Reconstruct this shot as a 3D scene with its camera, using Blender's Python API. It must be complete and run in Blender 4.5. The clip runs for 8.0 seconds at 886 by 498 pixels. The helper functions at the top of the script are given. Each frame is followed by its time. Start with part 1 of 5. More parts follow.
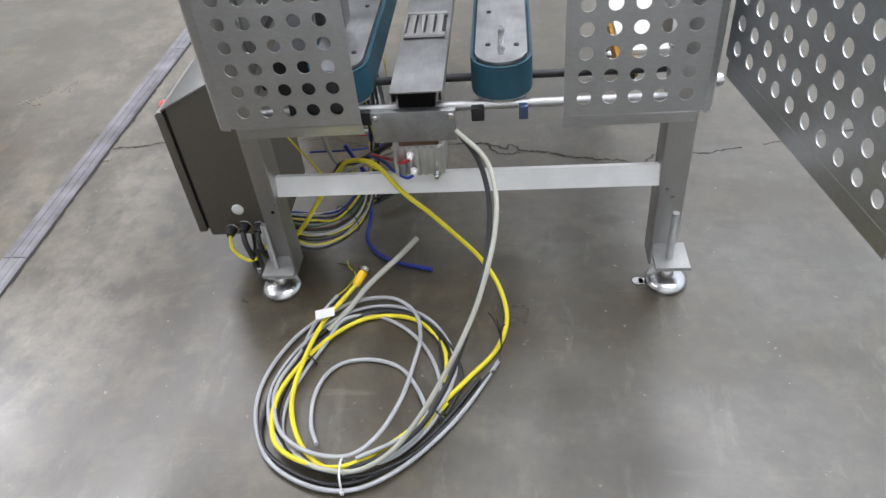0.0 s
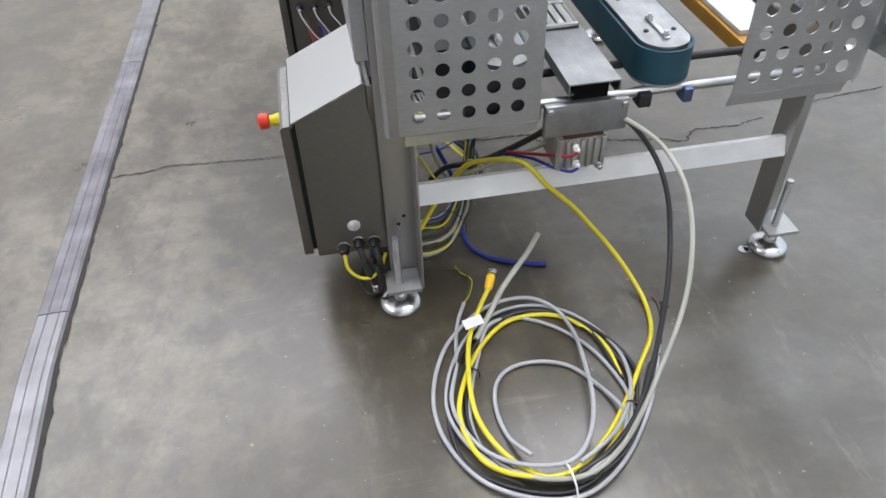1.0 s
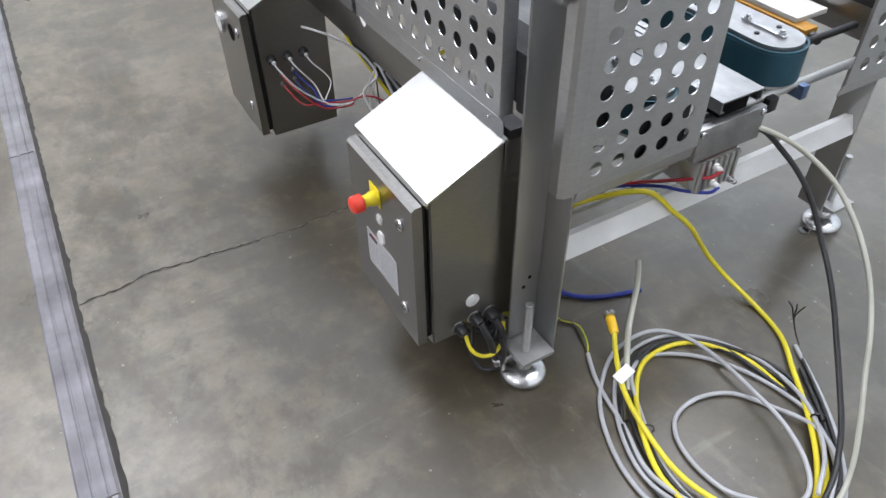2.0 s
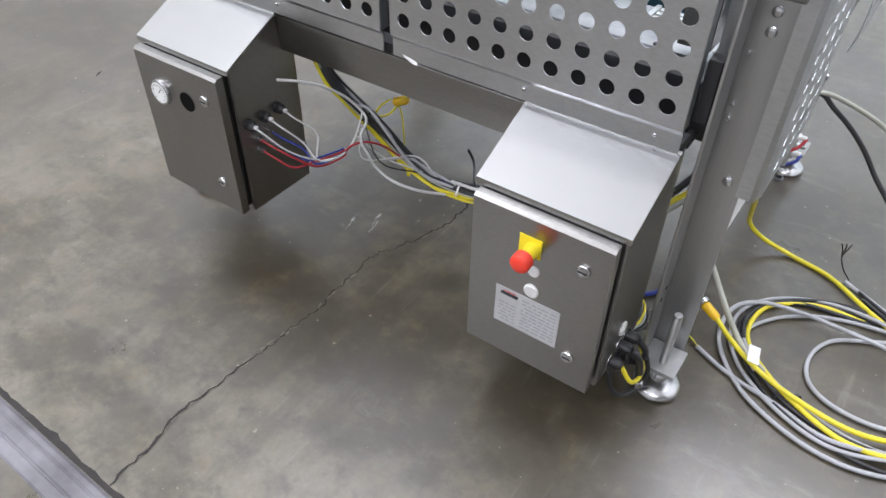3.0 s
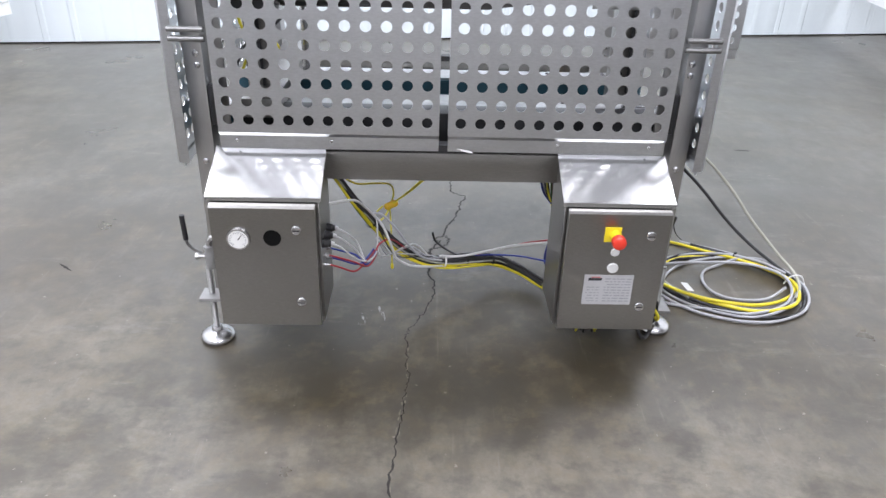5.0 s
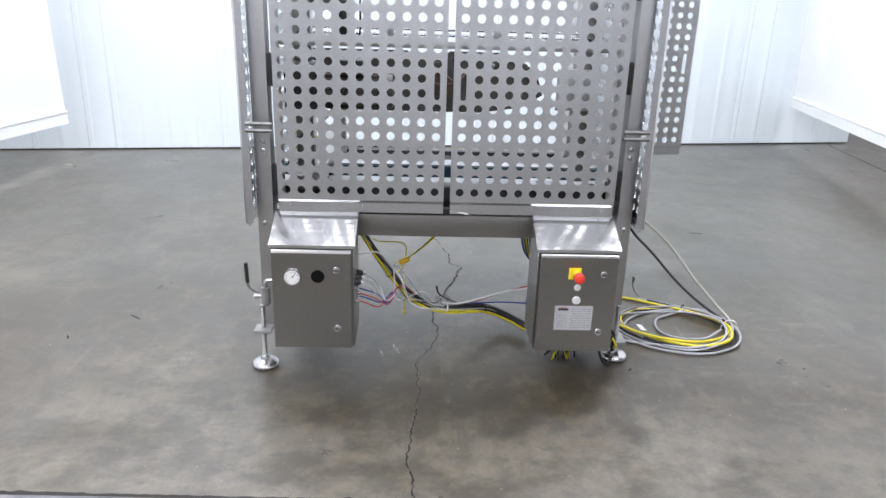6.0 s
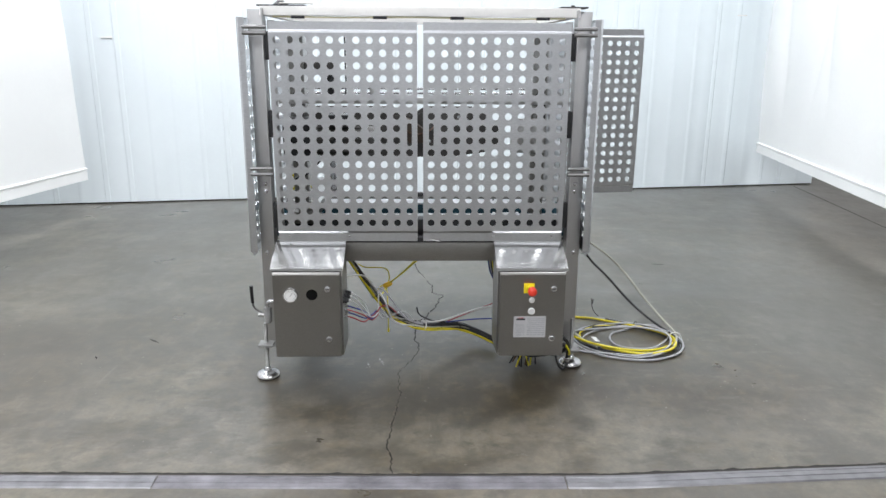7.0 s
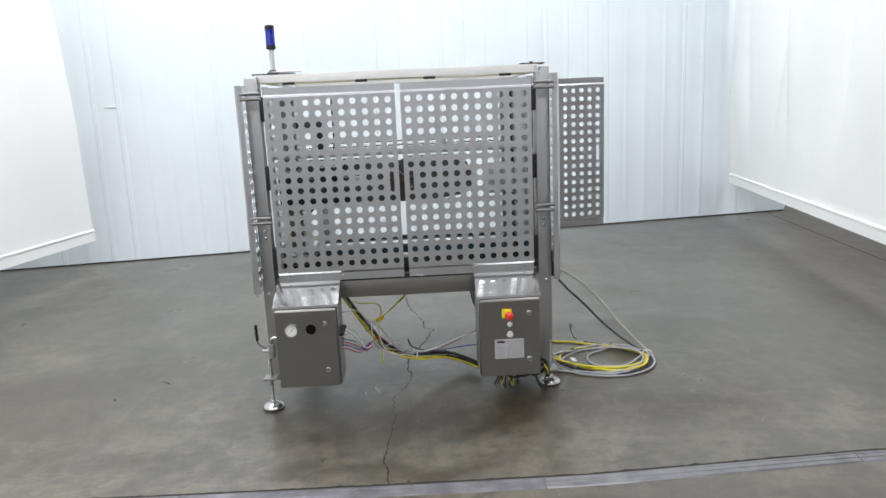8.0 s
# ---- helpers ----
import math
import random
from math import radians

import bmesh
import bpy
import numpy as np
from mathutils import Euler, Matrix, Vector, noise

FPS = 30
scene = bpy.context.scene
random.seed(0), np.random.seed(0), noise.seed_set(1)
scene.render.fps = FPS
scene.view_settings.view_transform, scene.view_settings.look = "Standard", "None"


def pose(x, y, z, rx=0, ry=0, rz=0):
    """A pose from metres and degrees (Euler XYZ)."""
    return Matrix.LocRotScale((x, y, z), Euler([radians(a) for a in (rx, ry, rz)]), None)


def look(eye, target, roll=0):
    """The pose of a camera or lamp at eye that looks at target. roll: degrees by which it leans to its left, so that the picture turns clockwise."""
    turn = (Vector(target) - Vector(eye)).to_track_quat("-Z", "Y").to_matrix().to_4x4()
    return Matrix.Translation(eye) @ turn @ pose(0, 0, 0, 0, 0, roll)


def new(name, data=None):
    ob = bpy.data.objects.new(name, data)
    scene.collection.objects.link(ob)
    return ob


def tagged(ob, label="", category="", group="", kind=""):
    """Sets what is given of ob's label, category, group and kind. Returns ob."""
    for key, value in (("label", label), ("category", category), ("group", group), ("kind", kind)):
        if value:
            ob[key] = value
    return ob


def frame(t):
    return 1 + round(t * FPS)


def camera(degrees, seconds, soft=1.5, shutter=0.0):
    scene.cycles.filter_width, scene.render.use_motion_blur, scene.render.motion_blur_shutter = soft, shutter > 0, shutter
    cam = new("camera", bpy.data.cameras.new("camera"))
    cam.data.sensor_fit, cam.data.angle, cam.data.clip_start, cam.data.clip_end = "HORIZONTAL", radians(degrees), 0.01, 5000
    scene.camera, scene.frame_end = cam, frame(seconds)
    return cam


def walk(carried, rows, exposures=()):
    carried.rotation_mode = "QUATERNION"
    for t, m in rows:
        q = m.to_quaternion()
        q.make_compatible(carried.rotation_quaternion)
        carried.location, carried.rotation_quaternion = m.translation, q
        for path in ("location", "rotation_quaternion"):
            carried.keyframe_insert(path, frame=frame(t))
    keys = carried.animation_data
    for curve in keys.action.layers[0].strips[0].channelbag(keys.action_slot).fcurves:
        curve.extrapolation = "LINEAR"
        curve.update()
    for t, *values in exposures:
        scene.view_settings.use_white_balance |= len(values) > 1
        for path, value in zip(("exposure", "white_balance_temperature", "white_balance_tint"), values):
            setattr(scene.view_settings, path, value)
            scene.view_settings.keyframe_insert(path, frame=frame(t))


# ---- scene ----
cam = camera(62.7, 8.0)
PATH = [
    (0, (0.21, 0.205, 1.486), (0.011, 1.702, 0.175), -6.3),
    (0.5, (-0.149, 0.24, 1.478), (-0.082, 1.74, 0.156), -0.8),
    (1, (-0.583, 0.303, 1.496), (-0.337, 1.767, 0.156), -1.9),
    (1.5, (-0.901, 0.535, 1.467), (-0.441, 1.949, 0.13), -3.7),
    (1.7, (-1.024, 0.644, 1.471), (-0.462, 2.017, 0.129), -2.3),
    (2.8, (-1.561, 1.367, 1.418), (-0.402, 2.31, 0.089), -0.2),
    (3, (-1.65, 1.509, 1.422), (-0.419, 2.352, 0.091), 1.0),
    (3.5, (-1.899, 1.84, 1.43), (-0.466, 2.34, 0.127), 2.8),
    (4, (-2.021, 2.137, 1.412), (-0.488, 2.412, 0.158), -0.4),
    (4.5, (-2.269, 2.378, 1.428), (-0.601, 2.384, 0.324), 0.8),
    (4.7, (-2.373, 2.436, 1.443), (-0.665, 2.408, 0.403), 1.2),
    (5.8, (-3.132, 2.547, 1.499), (-1.27, 2.477, 0.772), 2.2),
    (6, (-3.268, 2.549, 1.516), (-1.385, 2.483, 0.846), 1.7),
    (6.5, (-3.573, 2.47, 1.506), (-1.665, 2.395, 0.91), 2.4),
    (7, (-3.806, 2.435, 1.545), (-1.878, 2.378, 1.018), 0.4),
    (7.5, (-4.036, 2.438, 1.56), (-2.094, 2.376, 1.083), -1.8),
    (8, (-4.179, 2.373, 1.571), (-2.221, 2.308, 1.169), -2.5),
]
walk(cam, [(t, look(eye, target, roll)) for t, eye, target, roll in PATH],
     exposures=((0.0, -0.10, 6440, 12), (1.5, -0.06, 6370, 12), (3.5, 0.08, 6340, 14), (4.5, 0.14, 6340, 15), (6.0, 0.04, 6330, 14), (7.0, -0.22, 6510, 10), (8.0, -0.44, 6570, 10)))

# ---- light: unseen area lamps over a bright packing hall ----
world = bpy.data.worlds.new("hall_air")
world.use_nodes = True
world.node_tree.nodes["Background"].inputs["Color"].default_value = (0.85, 0.92, 1.0, 1)
world.node_tree.nodes["Background"].inputs["Strength"].default_value = 0.1
scene.world = world
scene.view_settings.exposure = 0.0


def unseen_lamp(x, y, power, w=3.2, d=1.8, z=5.3, up=False):
    data = bpy.data.lights.new("unseen_lamp", "AREA")
    data.shape, data.size, data.size_y = "RECTANGLE", w, d
    data.energy, data.color = power, (0.965, 0.98, 1.03)
    new("unseen_lamp", data).matrix_world = pose(x, y, z, 180 if up else 0)


# the pair at x 1.9 follow roof reflections; the rest are guessed, added to brighten
for lx, ly, lp in ((1.9, 0.9, 150), (1.9, 3.9, 212), (-3.1, 5.75, 118), (-6.2, 0.2, 265), (-6.2, 4.8, 265), (2.8, -3.0, 320), (2.0, 7.6, 265)):
    unseen_lamp(lx, ly, lp)
# upward fill lamps, added to brighten the ceiling; no fixture stands there
for lx, ly, lp in ((1.0, 1.2, 75), (-1.6, 4.4, 100), (-4.6, 2.4, 100)):
    unseen_lamp(lx, ly, lp, 3.0, 2.4, 4.1, True)


# ---- materials ----
def nodes_of(name):
    m = bpy.data.materials.new(name)
    m.use_nodes = True
    t = m.node_tree
    return m, t, t.nodes["Principled BSDF"]


def coords(t, scale=(1, 1, 1)):
    c, mp = t.nodes.new("ShaderNodeTexCoord"), t.nodes.new("ShaderNodeMapping")
    mp.inputs["Scale"].default_value = scale
    t.links.new(c.outputs["Object"], mp.inputs["Vector"])
    return mp.outputs["Vector"]


def noise_of(t, vec, scale, detail=4.0, rough=0.55, distortion=0.0):
    n = t.nodes.new("ShaderNodeTexNoise")
    n.inputs["Scale"].default_value, n.inputs["Detail"].default_value = scale, detail
    n.inputs["Roughness"].default_value, n.inputs["Distortion"].default_value = rough, distortion
    t.links.new(vec, n.inputs["Vector"])
    return n.outputs["Fac"]


def ramp(t, fac, lo, hi, a=0.0, b=1.0):
    r = t.nodes.new("ShaderNodeMapRange")
    r.inputs["From Min"].default_value, r.inputs["From Max"].default_value = lo, hi
    r.inputs["To Min"].default_value, r.inputs["To Max"].default_value = a, b
    t.links.new(fac, r.inputs["Value"])
    return r.outputs["Result"]


def mix(t, fac, a, b):
    m = t.nodes.new("ShaderNodeMix")
    m.data_type = "RGBA"
    if isinstance(fac, float):
        m.inputs[0].default_value = fac
    else:
        t.links.new(fac, m.inputs[0])
    for k, v in ((6, a), (7, b)):
        if isinstance(v, tuple):
            m.inputs[k].default_value = (*v, 1)
        else:
            t.links.new(v, m.inputs[k])
    return m.outputs[2]


def bumped(t, p, fac, strength, distance=0.001):
    b = t.nodes.new("ShaderNodeBump")
    b.inputs["Strength"].default_value, b.inputs["Distance"].default_value = strength, distance
    t.links.new(fac, b.inputs["Height"])
    t.links.new(b.outputs["Normal"], p.inputs["Normal"])


def surface(name, base, rough=0.5, metal=0.0, vary=0.15, big=5.0, fine=90.0, stretch=(1, 1, 1), bump=0.15, spec=0.5):
    """A plain finish with smudges at a large scale and grain at a small one."""
    m, t, p = nodes_of(name)
    v = coords(t, stretch)
    n1, n2 = noise_of(t, coords(t), big), noise_of(t, v, fine, 3.0)
    dark = tuple(c * (1 - vary) for c in base)
    light = tuple(min(1, c * (1 + vary * 0.6)) for c in base)
    c1 = mix(t, ramp(t, n1, 0.3, 0.7), dark, light)
    c2 = mix(t, ramp(t, n2, 0.3, 0.7, 0.0, 0.35), c1, dark)
    t.links.new(c2, p.inputs["Base Color"])
    p.inputs["Roughness"].default_value = rough
    p.inputs["Metallic"].default_value = metal
    p.inputs["Specular IOR Level"].default_value = spec
    bumped(t, p, n2, bump)
    return m


def brushed(name, base, rough, stretch, metal=1.0, amp=0.07, smudge=1.0):
    """Stainless sheet with the fine lines that brushing leaves, and hand smears."""
    m, t, p = nodes_of(name)
    lines = noise_of(t, coords(t, stretch), 30.0, 5.0, 0.7)
    smear = noise_of(t, coords(t), 3.5, 5.0, 0.6, 0.4)
    dark = tuple(c * (1 - 3 * amp) for c in base)
    c1 = mix(t, ramp(t, lines, 0.3, 0.7), dark, base)
    c2 = mix(t, ramp(t, smear, 0.45, 0.75, 0.0, 0.35 * smudge), c1, tuple(c * 0.7 for c in base))
    t.links.new(c2, p.inputs["Base Color"])
    p.inputs["Roughness"].default_value = rough
    p.inputs["Metallic"].default_value = metal
    bumped(t, p, lines, 1.2 * amp, 0.0006)
    return m


# one stainless in three tones, each tuned to how brightly its parts look lit
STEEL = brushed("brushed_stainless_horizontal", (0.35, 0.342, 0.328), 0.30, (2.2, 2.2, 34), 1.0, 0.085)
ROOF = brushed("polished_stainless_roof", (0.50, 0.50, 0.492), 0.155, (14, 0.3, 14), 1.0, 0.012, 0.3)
RAILWHITE = surface("off_white_rail", (0.93, 0.92, 0.89), 0.4, 0.0, 0.1, 6, 60)
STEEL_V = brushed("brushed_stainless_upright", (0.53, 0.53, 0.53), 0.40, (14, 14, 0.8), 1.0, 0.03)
SHEET = brushed("bead_blasted_perforated_sheet", (0.685, 0.70, 0.725), 0.31, (2, 2, 6), 1.0, 0.05)
MILL = surface("mill_finish_metal", (0.76, 0.76, 0.75), 0.55, 0.25, 0.12, 10, 120, (0.2, 1, 1))
DULLROD = surface("dull_ground_shaft", (0.47, 0.47, 0.465), 0.42, 1.0, 0.2, 20, 120)
CAST = surface("dull_aluminium", (0.62, 0.62, 0.61), 0.38, 1.0, 0.18, 8, 120)
PLATE = surface("scuffed_aluminium_plate", (0.41, 0.415, 0.42), 0.46, 1.0, 0.36, 9, 140, (1, 0.15, 1))
CHROME = surface("bright_zinc", (0.60, 0.60, 0.61), 0.27, 1.0, 0.15, 20, 150)
DARKMETAL = surface("dark_oily_metal", (0.045, 0.045, 0.048), 0.45, 0.5, 0.3, 12, 100)
BLACK = surface("black_plastic", (0.018, 0.018, 0.02), 0.42, 0.0, 0.3, 20, 160)
GASKET = surface("black_gasket_rubber", (0.012, 0.012, 0.012), 0.7, 0.0, 0.3, 20, 160)
BELT = surface("blue_green_belt_rubber", (0.012, 0.066, 0.098), 0.55, 0.0, 0.25, 10, 200, (1, 1, 0.2))
YELLOW = surface("yellow_cable_jacket", (0.74, 0.63, 0.03), 0.42, 0.0, 0.12, 12, 150)
GREYC = surface("grey_cable_jacket", (0.42, 0.425, 0.445), 0.5, 0.0, 0.15, 12, 150)
BLACKC = surface("black_cable_jacket", (0.025, 0.025, 0.027), 0.42, 0.0, 0.3, 12, 150)
CLEARC = surface("cloudy_air_hose", (0.41, 0.41, 0.35), 0.14, 0.0, 0.15, 12, 120)
BLUEC = surface("blue_cable_jacket", (0.015, 0.032, 0.26), 0.42, 0.0, 0.2, 12, 150)
REDC = surface("red_air_tube", (0.36, 0.018, 0.03), 0.4, 0.0, 0.2, 12, 150)
GREENC = surface("green_wire", (0.05, 0.16, 0.05), 0.45, 0.0, 0.2, 12, 150)
BROWNC = surface("brown_wire", (0.10, 0.045, 0.02), 0.45, 0.0, 0.2, 12, 150)
WHITEP = surface("white_plastic", (0.78, 0.78, 0.76), 0.4, 0.0, 0.08, 12, 150)
REDP = surface("red_button_plastic", (0.80, 0.055, 0.03), 0.3, 0.0, 0.1, 12, 150)
YELP = surface("yellow_plate_plastic", (0.85, 0.68, 0.02), 0.4, 0.0, 0.08, 12, 150)
ORANGE = surface("orange_painted_steel", (0.52, 0.25, 0.022), 0.4, 0.0, 0.2, 12, 120)
BLUEP = surface("blue_lens_plastic", (0.01, 0.03, 0.42), 0.15, 0.0, 0.15, 30, 150)
FOIL = surface("silver_data_plate", (0.53, 0.53, 0.54), 0.45, 0.35, 0.06, 12, 150)
INK = surface("black_print", (0.03, 0.03, 0.035), 0.6, 0.0, 0.1, 12, 150)
GREYINK = surface("grey_print", (0.34, 0.35, 0.37), 0.6, 0.0, 0.1, 12, 150)
REDINK = surface("red_print", (0.55, 0.03, 0.03), 0.6, 0.0, 0.1, 12, 150)
WHITEWALL = surface("white_ribbed_wall_paint", (0.755, 0.825, 0.852), 0.45, 0.0, 0.05, 1.2, 40, bump=0.08)
CURTAIN = surface("white_vinyl_sheet", (0.86, 0.87, 0.86), 0.5, 0.0, 0.04, 0.9, 30, bump=0.1)
HALL = surface("off_white_hall_paint", (0.74, 0.74, 0.73), 0.7, 0.0, 0.08, 0.8, 30)
CEIL = surface("white_ceiling_paint", (0.70, 0.70, 0.70), 0.8, 0.0, 0.05, 0.8, 30)
JOINT = surface("worn_zinc_joint_strip", (0.215, 0.208, 0.226), 0.55, 0.3, 0.5, 7, 60, (1, 0.06, 1))
JOINTMID = surface("glossy_zinc_joint_strip", (0.25, 0.246, 0.262), 0.36, 0.4, 0.45, 7, 60, (1, 0.06, 1))
JOINTPALE = surface("pale_zinc_joint_strip", (0.240, 0.236, 0.250), 0.35, 0.40, 0.4, 7, 60, (1, 0.06, 1))
CREAM = surface("cream_cable_jacket", (0.62, 0.57, 0.36), 0.45, 0.0, 0.15, 12, 150)
HINGE = surface("grey_hinge_steel", (0.27, 0.27, 0.268), 0.42, 0.9, 0.25, 20, 120)
HEADMETAL = surface("oiled_tool_steel", (0.105, 0.10, 0.095), 0.5, 0.45, 0.3, 9, 110)
RUSTY = surface("brown_phenolic_block", (0.085, 0.062, 0.045), 0.6, 0.0, 0.3, 12, 110)
CRACKM = surface("crack_dark", (0.036, 0.033, 0.030), 0.9, 0.0, 0.3, 20, 80)
BLUEMET = surface("blue_anodised_clamp", (0.10, 0.15, 0.27), 0.3, 0.7, 0.2, 20, 120)
VOID = surface("unlit_opening", (0.006, 0.006, 0.006), 0.8, 0.0, 0.2, 20, 160, spec=0.08)
PALEC = surface("pale_grey_lead", (0.60, 0.60, 0.59), 0.45, 0.0, 0.12, 12, 150)
ORANGEP = surface("orange_yellow_moulding", (0.90, 0.55, 0.02), 0.4, 0.0, 0.1, 12, 150)
BRACKET = surface("dull_plated_bracket", (0.34, 0.34, 0.335), 0.5, 0.35, 0.2, 12, 120)
CHIP = surface("chipped_concrete_edge", (0.20, 0.185, 0.15), 0.85, 0.0, 0.35, 40, 200)
CHALK = surface("white_scuff", (0.42, 0.41, 0.39), 0.8, 0.0, 0.3, 60, 200)


def blot(t, v, x, y, rx, ry, warp, soft=0.5):
    """A ragged patch round a place on the floor: 1 inside, 0 outside."""
    mp = t.nodes.new("ShaderNodeMapping")
    mp.inputs["Location"].default_value = (-x / rx, -y / ry, 0)
    mp.inputs["Scale"].default_value = (1 / rx, 1 / ry, 0)
    t.links.new(v, mp.inputs["Vector"])
    ln = t.nodes.new("ShaderNodeVectorMath")
    ln.operation = "LENGTH"
    t.links.new(mp.outputs["Vector"], ln.inputs[0])
    ad = t.nodes.new("ShaderNodeMath")
    t.links.new(ln.outputs["Value"], ad.inputs[0])
    t.links.new(warp, ad.inputs[1])
    return ramp(t, ad.outputs[0], 1.0 + soft / 2, 1.0 - soft / 2)


def times(t, a, b):
    m = t.nodes.new("ShaderNodeMath")
    m.operation = "MULTIPLY"
    t.links.new(a, m.inputs[0])
    if isinstance(b, float):
        m.inputs[1].default_value = b
    else:
        t.links.new(b, m.inputs[1])
    return m.outputs[0]


def concrete():
    """Trowelled and worn floor: cloudy grey, brown and beige stains, pale scuffs, flecks and pits, with the machine's
    shade painted in.
    """
    m, t, p = nodes_of("worn_concrete")

    def field(scale, detail, rough, sx=1.0, sy=1.0, lift=0.0, turn=0.0):
        mp = t.nodes.new("ShaderNodeMapping")
        mp.inputs["Scale"].default_value = (sx, sy, 1.0)
        mp.inputs["Location"].default_value = (0.0, 0.0, 0.37 + lift)
        mp.inputs["Rotation"].default_value = (0.0, 0.0, turn)
        t.links.new(v, mp.inputs["Vector"])
        return noise_of(t, mp.outputs["Vector"], scale, detail, rough)
    v = coords(t)
    cloud = field(0.8, 6.0, 0.6)
    mott = field(2.4, 10.0, 0.58, lift=1.0)
    patch = field(4.0, 12.0, 0.67, 1.4, 0.85, 2.0, 0.35)
    grime_shade = field(2.0, 12.0, 0.66, 0.9, 1.2, 3.0)
    mid = field(17.0, 8.0, 0.65, lift=4.0)
    fine = field(85.0, 6.0, 0.7, lift=5.0)
    fleck = field(46.0, 2.0, 0.5, lift=6.0)
    streak = field(6.0, 10.0, 0.72, 1.3, 0.35, 7.0, -0.4)
    warp = ramp(t, mott, 0.2, 0.8, -0.6, 0.6)
    col = mix(t, ramp(t, cloud, 0.35, 0.65), (0.142, 0.143, 0.143), (0.195, 0.195, 0.192))
    col = mix(t, ramp(t, mott, 0.58, 0.34, 0.0, 0.5), col, (0.090, 0.090, 0.088))
    col = mix(t, ramp(t, patch, 0.50, 0.66, 0.0, 0.3), col, (0.205, 0.203, 0.195))
    # trodden, oily part round the machine, darkened too for its shade and reflection
    worn = blot(t, v, -0.62, 2.35, 0.52, 1.0, warp, 1.0)
    front = blot(t, v, -0.8, 2.45, 1.2, 1.9, warp, 1.1)
    side = blot(t, v, 0.1, 4.6, 2.6, 1.6, warp, 1.1)
    back = blot(t, v, 2.2, 1.2, 1.8, 3.0, warp, 1.1)
    infeed = blot(t, v, -0.40, 1.35, 0.75, 0.62, warp, 1.1)
    aisle = blot(t, v, -2.4, 2.4, 1.0, 4.0, warp, 1.0)
    for zone, dark, pale in ((worn, 0.95, 0.42), (front, 0.72, 0.24), (side, 0.35, 0.22), (back, 0.4, 0.2), (aisle, 0.8, 0.3), (infeed, 0.6, 0.14)):
        col = mix(t, times(t, times(t, zone, ramp(t, grime_shade, 0.62, 0.42)), dark), col, (0.064, 0.050, 0.026))
        col = mix(t, times(t, times(t, zone, ramp(t, patch, 0.50, 0.59, 0.0, 1.0)), pale), col, (0.265, 0.228, 0.165))
    for zone, amount in ((front, 0.43), (side, 0.14), (aisle, 0.25)):
        col = mix(t, times(t, zone, amount), col, (0.115, 0.097, 0.060))
    pale = blot(t, v, -1.15, 1.9, 0.42, 5.5, warp, 0.9)
    col = mix(t, times(t, pale, ramp(t, patch, 0.42, 0.58, 0.0, 0.6)), col, (0.30, 0.287, 0.255))
    # pale patches; the one at (-1.17, 2.05) stands in for a glossy reflection
    for x, y, rx, ry, k in ((-0.35, 3.73, 0.26, 0.16, 0.5), (-0.55, 3.55, 0.16, 0.13, 0.5), (-1.0, 3.02, 0.10, 0.12, 0.55), (-0.89, 3.21, 0.12, 0.10, 0.45), (-1.10, 1.42, 0.16, 0.12, 0.5), (-1.08, 1.75, 0.14, 0.3, 0.5), (0.68, 4.84, 0.5, 0.3, 0.4),
                            (-1.24, 3.55, 0.12, 0.35, 0.6), (-1.30, 2.95, 0.07, 0.25, 0.6), (-1.58, 2.25, 0.14, 0.25, 0.7), (-1.67, 3.63, 0.2, 0.5, 0.5), (-1.31, 2.95, 0.1, 0.3, 0.4), (-1.2, 1.60, 0.12, 0.3, 0.5), (-1.12, 2.38, 0.14, 0.14, 0.35), (-1.17, 2.05, 0.15, 0.24, 0.5), (0.2, 1.2, 0.16, 0.06, 0.3), (-0.32, 2.66, 0.1, 0.05, 0.3), (2.5, 5.6, 0.9, 0.5, 0.3), (2.3, 1.1, 0.5, 0.7, 0.25)):
        col = mix(t, times(t, times(t, blot(t, v, x, y, rx, ry, warp, 0.9), ramp(t, patch, 0.38, 0.56)), k), col, (0.30, 0.28, 0.235))
    # brown stains, plus patches painted dark for shade round the machine and cabinets
    for x, y, rx, ry, k in ((-0.80, 1.98, 0.30, 0.22, 0.42), (-0.60, 1.93, 0.14, 0.20, 0.6), (-0.62, 2.93, 0.14, 0.2, 0.45), (-0.72, 2.62, 0.26, 0.22, 0.5), (-0.62, 1.62, 0.22, 0.14, 0.55), (-0.78, 1.22, 0.34, 0.34, 0.42), (-0.75, 2.26, 0.2, 0.2, 0.5), (-0.98, 3.0, 0.16, 0.14, 0.4), (-0.98, 2.30, 0.12, 0.2, 0.2), (-0.10, 4.5, 0.3, 0.35, 0.4), (-0.18, 3.72, 0.25, 0.2, 0.35),
                            (0.42, 1.58, 0.22, 0.15, 0.5), (0.55, 1.80, 0.10, 0.07, 0.5), (0.05, 1.66, 0.30, 0.16, 0.45), (0.51, 1.12, 0.16, 0.1, 0.45), (0.95, 0.85, 0.7, 0.5, 0.35)):
        col = mix(t, times(t, blot(t, v, x, y, rx, ry, warp, 0.9), k), col, (0.058, 0.045, 0.028))
